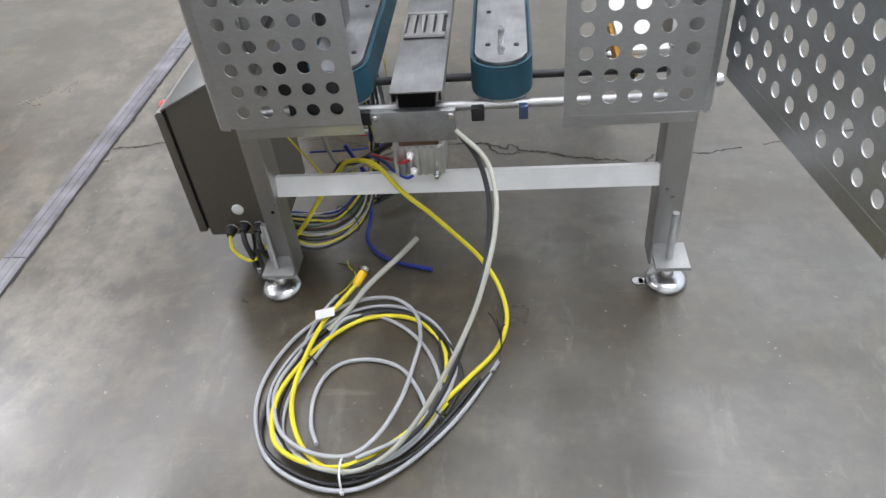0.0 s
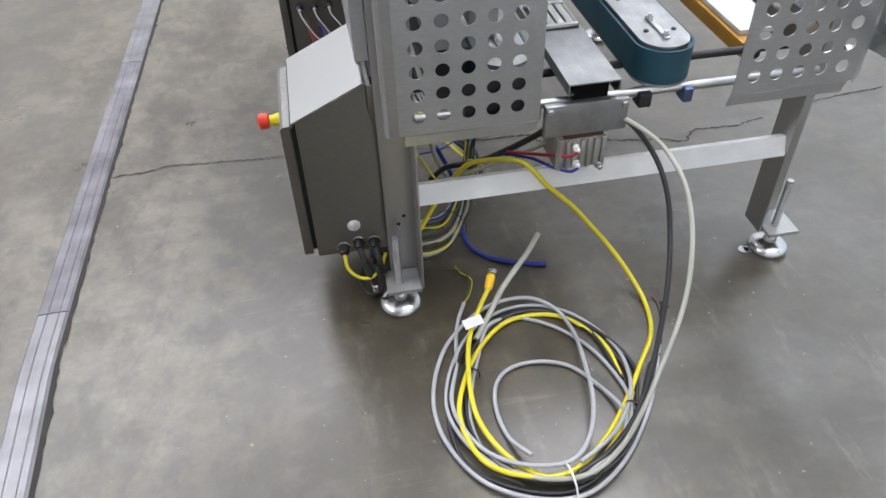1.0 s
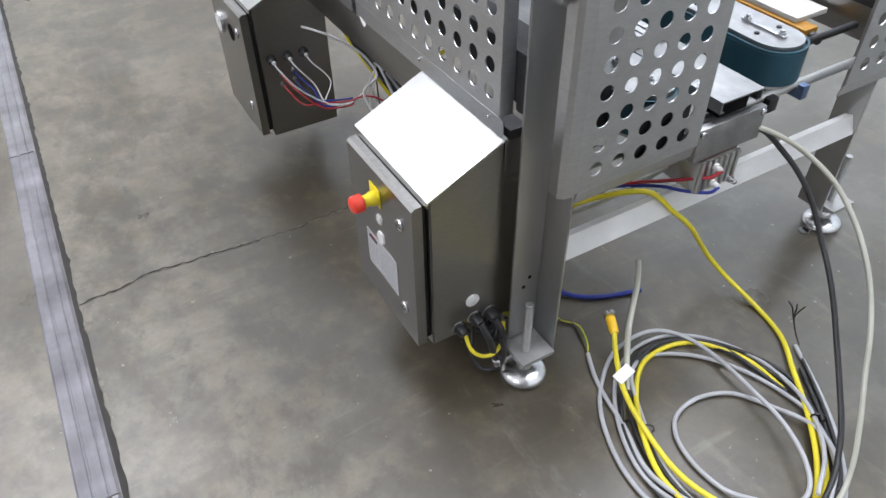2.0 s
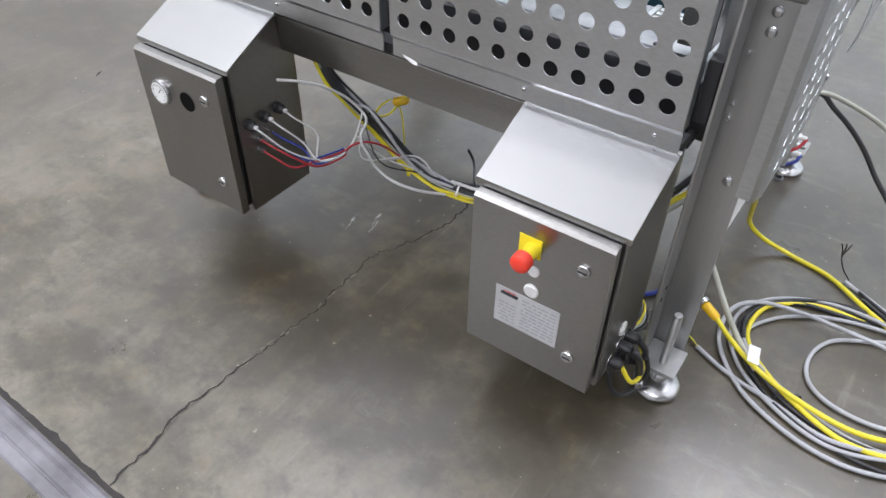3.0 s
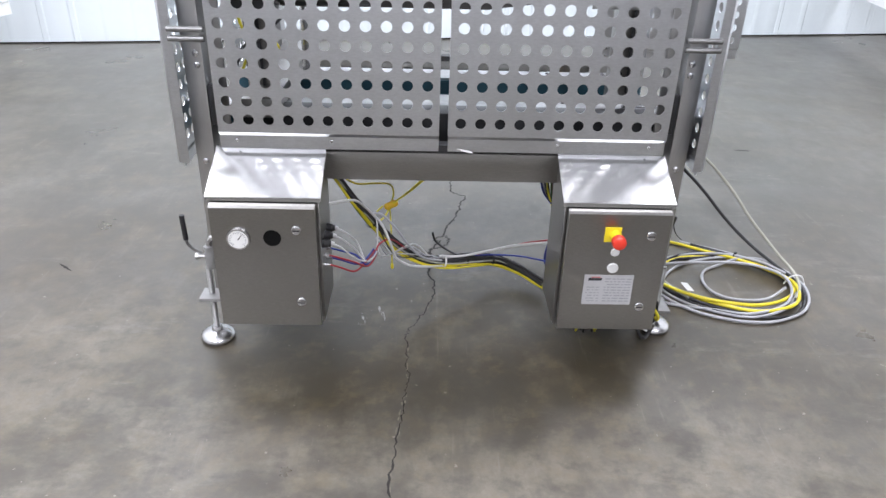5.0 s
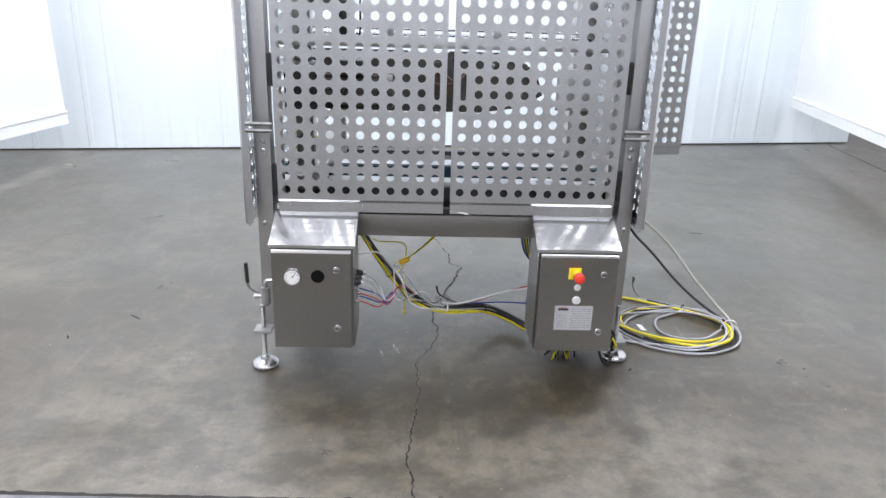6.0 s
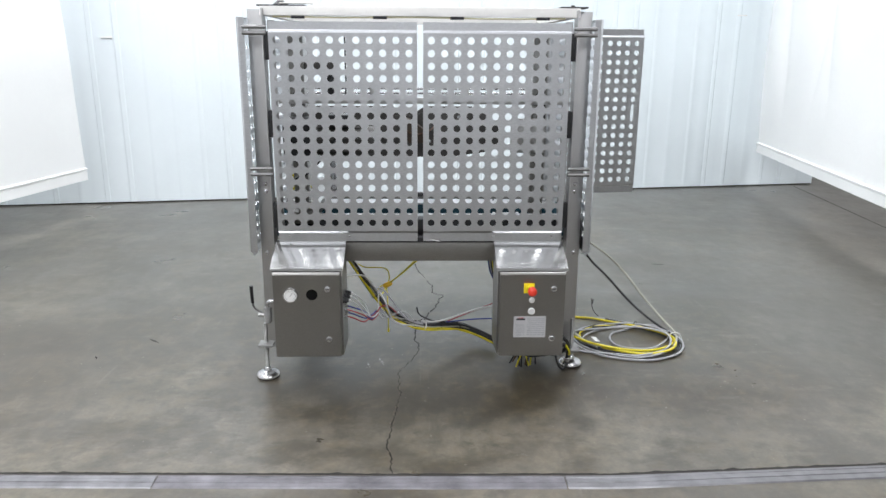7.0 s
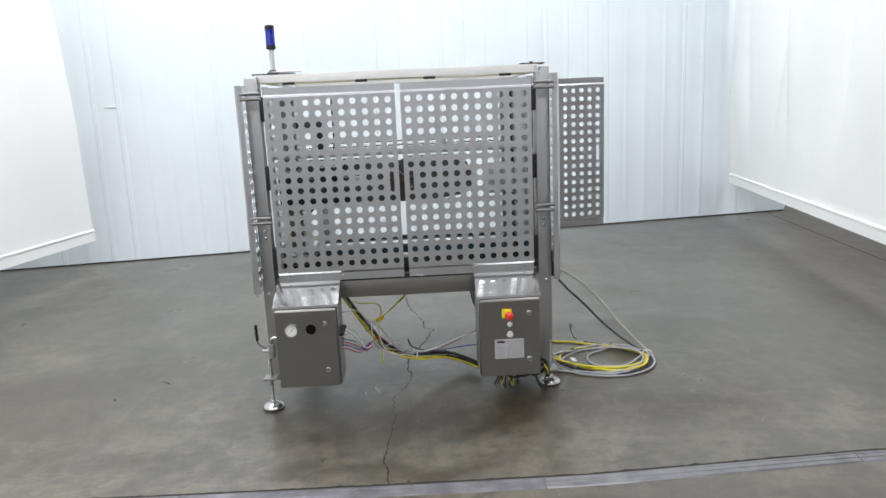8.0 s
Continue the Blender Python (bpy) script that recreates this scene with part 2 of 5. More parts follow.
    # dried spills beside the far feet
    for x, y, rx, ry in ((0.42, 1.79, 0.07, 0.045), (0.86, 1.97, 0.05, 0.025), (0.52, 1.12, 0.12, 0.08), (0.36, 1.92, 0.09, 0.05), (0.43, 1.68, 0.05, 0.04), (0.5, 1.99, 0.05, 0.03), (0.49, 1.12, 0.05, 0.04), (0.16, 1.79, 0.1, 0.035), (0.41, 1.74, 0.06, 0.04)):
        col = mix(t, times(t, blot(t, v, x, y, rx, ry, warp, 0.4), 0.42), col, (0.060, 0.052, 0.038))
    col = mix(t, ramp(t, streak, 0.585, 0.70, 0.0, 0.6), col, (0.30, 0.296, 0.28))
    blotch = field(9.0, 9.0, 0.6, 0.8, 1.25, 8.0)
    # oily mottling and tan residue near the cabinets
    tan = field(13.0, 10.0, 0.68, 1.0, 0.8, 12.0, 0.6)
    col = mix(t, times(t, times(t, front, ramp(t, tan, 0.50, 0.62)), 0.46), col, (0.215, 0.178, 0.112))
    col = mix(t, times(t, times(t, front, ramp(t, tan, 0.47, 0.36)), 0.5), col, (0.055, 0.046, 0.030))
    col = mix(t, times(t, times(t, worn, ramp(t, blotch, 0.56, 0.40)), 0.45), col, (0.052, 0.043, 0.027))
    col = mix(t, ramp(t, blotch, 0.52, 0.37, 0.0, 0.36), col, (0.080, 0.074, 0.062))
    col = mix(t, ramp(t, blotch, 0.56, 0.69, 0.0, 0.24), col, (0.27, 0.26, 0.235))
    col = mix(t, ramp(t, mid, 0.44, 0.70, 0.0, 0.4), col, (0.075, 0.072, 0.066))
    col = mix(t, ramp(t, fine, 0.35, 0.8, 0.0, 0.3), col, (0.065, 0.063, 0.059))
    col = mix(t, ramp(t, fleck, 0.735, 0.76, 0.0, 0.7), col, (0.36, 0.35, 0.33))
    # scrapes and trowel marks
    for sx, sy, turn, lift, amount in ((0.35, 7.0, 0.5, 9.0, 0.32), (0.3, 6.0, -0.9, 10.0, 0.26), (0.5, 9.0, 1.7, 11.0, 0.2)):
        mp = t.nodes.new("ShaderNodeMapping")
        mp.inputs["Rotation"].default_value = (0, 0, turn)
        mp.inputs["Scale"].default_value = (sx, sy, 1.0)
        mp.inputs["Location"].default_value = (0, 0, lift)
        t.links.new(v, mp.inputs["Vector"])
        line = noise_of(t, mp.outputs["Vector"], 5.0, 6.0, 0.6, 0.3)
        col = mix(t, times(t, ramp(t, line, 0.63, 0.72, 0.0, amount), ramp(t, patch, 0.45, 0.6)), col, (0.31, 0.305, 0.29))
    # a browned, sealed slab: the sealer gives the sheen
    seal = t.nodes.new("ShaderNodeMix")
    seal.data_type, seal.blend_type = "RGBA", "MULTIPLY"
    seal.inputs[0].default_value = 1.0
    seal.inputs[7].default_value = (0.672, 0.638, 0.560, 1)
    t.links.new(col, seal.inputs[6])
    t.links.new(seal.outputs[2], p.inputs["Base Color"])
    t.links.new(ramp(t, mott, 0.3, 0.7, 0.27, 0.41), p.inputs["Roughness"])
    p.inputs["Specular IOR Level"].default_value = 0.85
    bumped(t, p, mid, 0.02, 0.001)
    return m


CONCRETE = concrete()


# ---- shapes ----
def mesh():
    return bmesh.new()


def box(bm, x0, x1, y0, y1, z0, z1, bev=0.0):
    vs = [bm.verts.new((x, y, z)) for x in (x0, x1) for y in (y0, y1) for z in (z0, z1)]
    fs = [bm.faces.new([vs[i] for i in q]) for q in ((0, 1, 3, 2), (4, 6, 7, 5), (0, 4, 5, 1), (2, 3, 7, 6), (0, 2, 6, 4), (1, 5, 7, 3))]
    if bev:
        es = list({e for f in fs for e in f.edges})
        bmesh.ops.bevel(bm, geom=es, offset=bev, segments=2, affect="EDGES", profile=0.6)


def ring(c, a, b, r, n):
    return [c + a * (r * math.cos(2 * math.pi * k / n)) + b * (r * math.sin(2 * math.pi * k / n)) for k in range(n)]


def turned(bm, p0, axis, profile, n=24):
    """A turned body: (distance along the axis, radius) from p0."""
    p0, axis = Vector(p0), Vector(axis).normalized()
    a = axis.orthogonal().normalized()
    b = axis.cross(a)
    loops = [[bm.verts.new(v) for v in ring(p0 + axis * d, a, b, max(r, 0.0002), n)] for d, r in profile]
    for l0, l1 in zip(loops, loops[1:]):
        for k in range(n):
            bm.faces.new((l0[k], l0[(k + 1) % n], l1[(k + 1) % n], l1[k]))
    bm.faces.new(loops[0][::-1])
    bm.faces.new(loops[-1])


def rod(bm, p0, p1, r, n=16, ch=0.0):
    d = (Vector(p1) - Vector(p0))
    L = d.length
    turned(bm, p0, d, [(0, r - ch), (ch, r), (L - ch, r), (L, r - ch)] if ch else [(0, r), (L, r)], n)


def spline(pts, step=6):
    p = [Vector(q) for q in pts]
    p = [p[0] * 2 - p[1]] + p + [p[-1] * 2 - p[-2]]
    out = []
    for i in range(1, len(p) - 2):
        for k in range(step):
            u = k / step
            a, b, c, d = p[i - 1], p[i], p[i + 1], p[i + 2]
            out.append(0.5 * ((2 * b) + (c - a) * u + (2 * a - 5 * b + 4 * c - d) * u * u + (3 * b - a - 3 * c + d) * u ** 3))
    out.append(p[-2])
    return out


def tube(bm, pts, r, n=8, step=6, raw=False):
    path = [Vector(q) for q in pts] if raw else spline(pts, step)
    a = None
    loops = []
    for i, c in enumerate(path):
        d = (path[min(i + 1, len(path) - 1)] - path[max(i - 1, 0)]).normalized()
        a = d.orthogonal().normalized() if a is None else (a - d * a.dot(d)).normalized()
        loops.append([bm.verts.new(v) for v in ring(c, a, d.cross(a), r, n)])
    for l0, l1 in zip(loops, loops[1:]):
        for k in range(n):
            bm.faces.new((l0[k], l0[(k + 1) % n], l1[(k + 1) % n], l1[k]))
    bm.faces.new(loops[0][::-1])
    bm.faces.new(loops[-1])


def extrude(bm, poly, axis, a, b):
    """A closed outline in the two other axes, pulled from a to b along the axis (0 x, 1 y, 2 z)."""
    def at(u, v, w):
        return ((w, u, v), (u, w, v), (u, v, w))[axis]
    l0 = [bm.verts.new(at(u, v, a)) for u, v in poly]
    l1 = [bm.verts.new(at(u, v, b)) for u, v in poly]
    n = len(poly)
    for k in range(n):
        bm.faces.new((l0[k], l0[(k + 1) % n], l1[(k + 1) % n], l1[k]))
    bm.faces.new(l0[::-1])
    bm.faces.new(l1)


def strip_outline(line, th):
    """The closed outline of a bent sheet: an open line of (u, v), thickened to its left."""
    pts = [Vector(p) for p in line]
    off = []
    for i, p in enumerate(pts):
        d0 = (p - pts[i - 1]).normalized() if i else (pts[1] - p).normalized()
        d1 = (pts[i + 1] - p).normalized() if i < len(pts) - 1 else d0
        n0, n1 = Vector((-d0.y, d0.x)), Vector((-d1.y, d1.x))
        m = (n0 + n1).normalized()
        off.append(p + m * (th / max(0.4, m.dot(n0))))
    return [tuple(p) for p in pts] + [tuple(p) for p in off[::-1]]


def perforated(bm, w, h, us, vs, pu, pv, r, th, slots=(), n=16):
    """A flat sheet, u 0..w and v 0..h at depth 0..th, with round holes at the columns us and rows vs, and slots (column, first row, rows)."""
    def quad(a, b, c, d):
        for dep in (0.0, th):
            bm.faces.new([bm.verts.new((u, dep, v)) for u, v in (a, b, c, d)])

    def cell(u0, u1, v0, v1, hole):
        cu, cv = (u0 + u1) / 2, (v0 + v1) / 2
        rings = []
        for dep in (0.0, th):
            ins, outs = [], []
            for k in range(n):
                th_k = 2 * math.pi * k / n
                c, s = math.cos(th_k), math.sin(th_k)
                q = max(abs(c), abs(s))
                outs.append(bm.verts.new((cu + (u1 - u0) / 2 * c / q, dep, cv + (v1 - v0) / 2 * s / q)))
                hu, hv = hole(c, s)
                ins.append(bm.verts.new((cu + hu, dep, cv + hv)))
            rings.append((ins, outs))
        for ins, outs in rings:
            for k in range(n):
                bm.faces.new((ins[k], ins[(k + 1) % n], outs[(k + 1) % n], outs[k]))
        for k in range(n):
            bm.faces.new((rings[0][0][k], rings[0][0][(k + 1) % n], rings[1][0][(k + 1) % n], rings[1][0][k]))

    taken = {(i, j + k) for i, j, m in slots for k in range(m)}
    for i, u in enumerate(us):
        for j, v in enumerate(vs):
            if (i, j) not in taken:
                cell(u - pu / 2, u + pu / 2, v - pv / 2, v + pv / 2, lambda c, s: (r * c, r * s))
    for i, j, m in slots:
        half = (m * pv) / 2
        cell(us[i] - pu / 2, us[i] + pu / 2, vs[j] - pv / 2, vs[j] - pv / 2 + m * pv,
             lambda c, s: (0.011 * c, 0.011 * s + (half - 0.014) * (1 if s > 0.01 else -1 if s < -0.01 else 0)))
    U0, U1, V0, V1 = us[0] - pu / 2, us[-1] + pu / 2, vs[0] - pv / 2, vs[-1] + pv / 2
    quad((0, 0), (w, 0), (w, V0), (0, V0))
    quad((0, V1), (w, V1), (w, h), (0, h))
    quad((0, V0), (U0, V0), (U0, V1), (0, V1))
    quad((U1, V0), (w, V0), (w, V1), (U1, V1))
    for a, b in (((0, 0), (w, 0)), ((w, 0), (w, h)), ((w, h), (0, h)), ((0, h), (0, 0))):
        bm.faces.new([bm.verts.new(p) for p in ((a[0], 0, a[1]), (b[0], 0, b[1]), (b[0], th, b[1]), (a[0], th, a[1]))])


# ---- things and their parts ----
HOME = {}


def thing(name, at, label, category, group="", kind=""):
    ob = new(name)
    ob.location, ob.empty_display_size = at, 0.1
    HOME[ob.name] = Vector(at)
    return tagged(ob, label, category, group, kind)


def mesh_object(name, bm, material, home, turn=None, smooth=35):
    if turn is not None:
        bm.transform(turn)
    bmesh.ops.recalc_face_normals(bm, faces=bm.faces)
    bm.transform(Matrix.Translation(-home))
    me = bpy.data.meshes.new(name)
    bm.to_mesh(me)
    bm.free()
    me.materials.append(material)
    me.shade_smooth()
    me.set_sharp_from_angle(angle=radians(smooth))
    return new(name, me)


def part(name, bm, material, parent, label="", turn=None, smooth=35):
    """Links a bmesh, given in the world's metres, as one mesh under a thing or a part."""
    ob = mesh_object(name, bm, material, HOME[parent.name], turn, smooth)
    ob.parent = parent
    HOME[ob.name] = HOME[parent.name]
    return tagged(ob, label)


def solid(name, bm, material, label, category, group="", kind="", smooth=35, at=(0, 0, 0)):
    """A thing that is one mesh."""
    ob = mesh_object(name, bm, material, Vector(at), None, smooth)
    ob.location = at
    HOME[ob.name] = Vector(at)
    return tagged(ob, label, category, group, kind)


# ---- the hall ----
def ease(v):
    v = min(1.0, max(0.0, v))
    return v * v * (3 - 2 * v)


def floor_height(x, y):
    """The slab is level but for a slight rise under the machine's infeed end, shaped to fit the camera's view; its feet
    take it up.
    """
    return 0.036 * ease((2.95 - y) / 1.3) * ease((x + 1.05) / 0.5) * ease((1.1 - x) / 0.6) * ease(y / 0.6)


def build_hall():
    bm = mesh()
    box(bm, -11, 8, -9, 13, -0.25, -0.02)
    xs = [-11, -6, -2, -1.2] + [-1.1 + 0.08 * k for k in range(26)] + [1.2, 2, 4, 8]
    ys = [-9, -4, -1, -0.2] + [0.0 + 0.08 * k for k in range(38)] + [3.2, 6, 13]
    g = [[bm.verts.new((x, y, floor_height(x, y))) for y in ys] for x in xs]
    for i in range(len(xs) - 1):
        for j in range(len(ys) - 1):
            bm.faces.new((g[i][j], g[i + 1][j], g[i + 1][j + 1], g[i][j + 1]))
    solid("floor", bm, CONCRETE, "worn grey concrete floor with brown stains and painted-in shade", "floor", kind="structure")
    # unseen ceiling and outer walls, added to close the hall and bounce light
    bm = mesh()
    box(bm, -11, 8, -9, 13, 5.8, 6.0)
    solid("ceiling", bm, CEIL, "plain white painted hall ceiling", "ceiling", kind="structure")
    for name, b in (("wall_west", (-11.2, -11, -9.2, 13.2)), ("wall_east", (8, 8.2, -9.2, 13.2)), ("wall_south", (-11, 8, -9.2, -9)), ("wall_north", (-11, 8, 13, 13.2))):
        bm = mesh()
        box(bm, *b, 0.0, 5.8)
        solid(name, bm, HALL, "plain off-white hall wall", "wall", kind="structure")
    # ribbed wall behind the machine, from (4.86, -2.3) towards (3.2, 8.6)
    a, b = Vector((4.86, -2.3)), Vector((3.22, 8.6))
    d = (b - a).normalized()
    n = Vector((-d.y, d.x))
    if n.x > 0:
        n = -n
    line, s, L = [], 0.0, (b - a).length
    rnd = random.Random(9)
    while s < L:
        e0, e1 = rnd.uniform(0.0, 0.004), rnd.uniform(0.0, 0.005)
        for ds, h in ((0.0, e0), (0.10, 0.003 + e1), (0.192, e0), (0.204, 0.004 + e1), (0.224, 0.004 + e1), (0.238, e0)):
            line.append(a + d * (s + ds) + n * h)
        s += 0.245
    bm = mesh()
    extrude(bm, strip_outline([tuple(p) for p in line], 0.03), 2, 0.015, 4.6)
    solid("ribbed_wall", bm, WHITEWALL, "white ribbed metal sheet wall behind the machine", "wall", kind="structure", smooth=20)
    bm = mesh()
    poly = [tuple(a + n * -0.02), tuple(b + n * -0.02), tuple(b + n * 0.004), tuple(a + n * 0.004)]
    extrude(bm, poly, 2, 0.0, 0.014)
    solid("baseboard", bm, GASKET, "thin dark strip under the ribbed wall", "trim", kind="structure")


def curtain(p0, p1, z0, z1, seed, lean, creases):
    """A taut vinyl sheet with a rail in its hem, from p0 to p1; lean: the slant of its first edge; creases: (place, slant, depth)."""
    rnd = random.Random(seed)
    a, b = Vector(p0), Vector(p1)
    d = (b - a)
    L = d.length
    d = d / L
    n = Vector((-d.y, d.x))
    th = thing("side_curtain", (a.x, a.y, z0), "white vinyl side curtain hanging taut with a hem rail", "curtain")
    cols, rows = 150, 40
    ph = [rnd.uniform(0, 6.3) for _ in range(6)]
    bm = mesh()
    for off in (0.0, 0.004):
        g = []
        for i in range(cols + 1):
            u = i / cols
            col = []
            for j in range(rows + 1):
                v = j / rows
                w = 0.022 * math.sin(u * 9 + ph[0] + v * 1.5) + 0.018 * math.sin(u * 23 + ph[1] - v * 6.5) + 0.02 * math.sin(u * 4 - v * 5 + ph[2]) + 0.008 * math.sin(u * 47 + v * 9 + ph[3])
                for cu, slant, deep in creases:
                    k = (u - cu - slant * v) / 0.016
                    w += deep * math.exp(-abs(k)) * ease(v * 6) * ease((1 - v) * 3)
                w *= min(1, v * 5)
                q = a + d * (L * u - lean * (z1 - z0) * v * (1 - u)) + n * (w + off)
                col.append(bm.verts.new((q.x, q.y, z0 + 0.03 + (z1 - z0) * v)))
            g.append(col)
        for i in range(cols):
            for j in range(rows):
                bm.faces.new((g[i][j], g[i + 1][j], g[i + 1][j + 1], g[i][j + 1]))
    part("sheet", bm, CURTAIN, th, smooth=60)
    bm = mesh()
    e, f = 0.014, 0.021
    prof = [(-e, -0.055), (e, -0.055), (e, 0.030), (0.010, 0.034), (f, 0.040), (f, 0.052), (0.006, 0.060), (-0.006, 0.060), (-f, 0.052), (-f, 0.040), (-0.010, 0.034), (-e, 0.030)]
    l0, l1 = [], []
    for u, v in prof:
        q0, q1 = a + n * u, b + n * u
        l0.append(bm.verts.new((q0.x, q0.y, z0 + v)))
        l1.append(bm.verts.new((q1.x, q1.y, z0 + v)))
    for k in range(len(prof)):
        q = (k + 1) % len(prof)
        bm.faces.new((l0[k], l0[q], l1[q], l1[k]))
    bm.faces.new(l0[::-1])
    bm.faces.new(l1)
    part("hem_rail", bm, CURTAIN, th)
    return th


def joint_line(y):
    return float(np.interp(y, (-6, 0.5, 1.2, 1.7, 2.55, 3.4, 4.6, 10.5), (-1.28, -1.325, -1.36, -1.385, -1.372, -1.352, -1.325, -1.22)))


def joint_strip(y0, y1, material, lift, label):
    """One length of the ribbed metal strip let into the slab."""
    bm = mesh()
    prof = ((-0.105, 0.0), (-0.100, 0.004), (-0.076, 0.0045), (-0.074, 0.0025), (-0.070, 0.0025), (-0.068, 0.0055), (-0.044, 0.005), (-0.042, 0.003), (-0.039, 0.003), (-0.037, 0.005), (-0.025, 0.0045), (-0.018, 0.0))
    n = max(2, int((y1 - y0) / 0.12))
    rows = []
    for k in range(n + 1):
        y = y0 + (y1 - y0) * k / n
        rows.append([bm.verts.new((joint_line(y) + u, y, z + (lift if z else 0.0))) for u, z in prof])
    for r0, r1 in zip(rows, rows[1:]):
        for q in range(len(prof) - 1):
            bm.faces.new((r0[q], r0[q + 1], r1[q + 1], r1[q]))
    bm.faces.new(rows[0])
    bm.faces.new(rows[-1][::-1])
    solid("joint_strip", bm, material, label, "floor joint", "joint strips", "structure", 20)


def build_joint():
    """The strips, and the ragged gap along them."""
    joint_strip(-6.0, 0.545, JOINT, -0.001, "worn grey metal joint strip let into the floor")
    # the outer lengths are coloured paler and glossier for their low-angle reflection
    joint_strip(0.55, 1.90, JOINTPALE, 0.001, "pale glossy metal joint strip let into the floor")
    joint_strip(1.905, 3.42, JOINT, 0.0, "worn grey metal joint strip let into the floor")
    joint_strip(3.425, 10.4, JOINTMID, 0.0, "glossy metal joint strip let into the floor")
    rnd = random.Random(4)
    bm = mesh()
    prev, y, edge = None, -6.0, 0.0
    while y < 10.5:
        edge = 0.6 * edge + rnd.uniform(-0.0025, 0.0025)
        w = 0.010 + 0.006 * rnd.random() + abs(edge)
        if rnd.random() < 0.05:
            w += rnd.uniform(0.003, 0.010)
        x = joint_line(y) - 0.0165
        cur = [bm.verts.new((x, y, 0.0012)), bm.verts.new((x + w, y, 0.0012))]
        if prev:
            bm.faces.new((prev[0], prev[1], cur[1], cur[0]))
        prev, y = cur, y + 0.022
    solid("floor_gap", bm, CRACKM, "dark ragged gap beside the joint strip", "floor joint", kind="structure")
    # broken edge of the slab along the gap
    bm = mesh()
    y = 0.3
    while y < 5.0:
        y += rnd.uniform(0.03, 0.16)
        if rnd.random() < 0.5:
            continue
        x, a, b = joint_line(y) - 0.004, rnd.uniform(0.008, 0.03), rnd.uniform(0.006, 0.016)
        bm.faces.new([bm.verts.new((x + b * (0.5 + 0.5 * math.cos(q * 1.047)) * rnd.uniform(0.7, 1.2), y + a * math.sin(q * 1.047) * rnd.uniform(0.7, 1.2), 0.0008)) for q in range(6)])
    solid("gap_chips", bm, CHIP, "pale crumbled concrete along the joint", "floor joint", kind="structure")


def crack(pts, width, seed):
    rnd = random.Random(seed)
    path = spline([(x, y, 0) for x, y in pts], 14)
    # flat dark ribbon, coloured as the crack's recess looks
    bm = mesh()
    prev, drift = None, 0.0
    for i, c in enumerate(path):
        d = (path[min(i + 1, len(path) - 1)] - path[max(i - 1, 0)])
        s = Vector((-d.y, d.x, 0)).normalized()
        drift = 0.75 * drift + rnd.uniform(-0.005, 0.005)
        c = c + s * (drift + rnd.uniform(-0.003, 0.003))
        w = width * rnd.uniform(0.35, 1.3) * float(np.interp(c.x, (-1.4, -1.15, -1.0, -0.9, -0.6, -0.4, 0.1, 0.5), (1.4, 1.3, 0.9, 0.68, 0.48, 0.7, 2.0, 1.5)))
        cur = [bm.verts.new(c - s * w / 2 + Vector((0, 0, 0.001))), bm.verts.new(c + s * w / 2 + Vector((0, 0, 0.001)))]
        if prev:
            bm.faces.new((prev[0], prev[1], cur[1], cur[0]))
        prev = cur
    chips = mesh()
    for i in range(0, len(path) - 3):
        if -1.3 < path[i].x < 0.5 and rnd.random() < (0.32 if path[i].x < -0.5 else 0.1):
            c, d = path[i], path[i + 2] - path[i]
            s = Vector((-d.y, d.x, 0)).normalized() * rnd.choice((-1, 1))
            ring_ = [c + s * 0.002, c + d * 0.5 + s * 0.001, c + d * rnd.uniform(0.8, 1.4) + s * 0.003, c + d * 0.7 + s * rnd.uniform(0.003, 0.009), c + d * 0.2 + s * rnd.uniform(0.003, 0.007)]
            chips.faces.new([chips.verts.new(q + Vector((0, 0, 0.0007))) for q in ring_])
    for b in (bm, chips):
        for q in b.verts:
            q.co.z += 0.0004 + floor_height(q.co.x, q.co.y)
    solid("crack_chips", chips, CHIP, "pale chipped edges along the floor crack", "floor crack", kind="structure")
    solid("floor_crack", bm, CRACKM, "thin jagged dark crack in the concrete floor", "floor crack", kind="structure")


def wall_clip(x, y, z):
    """A small cable bracket screwed on the ribbed wall."""
    bm = mesh()
    box(bm, -0.035, 0.0, -0.055, 0.055, -0.012, 0.0, 0.003)
    box(bm, -0.008, 0.0, -0.045, 0.045, -0.03, 0.06, 0.003)
    ob = solid("wall_bracket", bm, WHITEP, "small white bracket screwed on the ribbed wall", "bracket", at=(0, 0, 0))
    ob.matrix_world = pose(x, y, z, 0, 0, 8.6)


build_hall()
wall_clip(3.676, 5.51, 1.65)
wall_clip(4.676, -1.15, 1.95)
# the unseen run west of the first curtain is added to brighten roof reflections
curtain((3.08, 5.60), (-6.0, 7.5), 0.40, 5.77, 3, -0.10, ((0.30, 0.10, 0.03), (0.52, -0.1, 0.03)))
curtain((4.63, -1.50), (-1.0, -0.72), 0.475, 5.77, 5, 0.0, ((0.13, -0.10, 0.05), (0.24, 0.12, 0.035), (0.34, -0.2, 0.045), (0.5, 0.1, 0.04)))
build_joint()
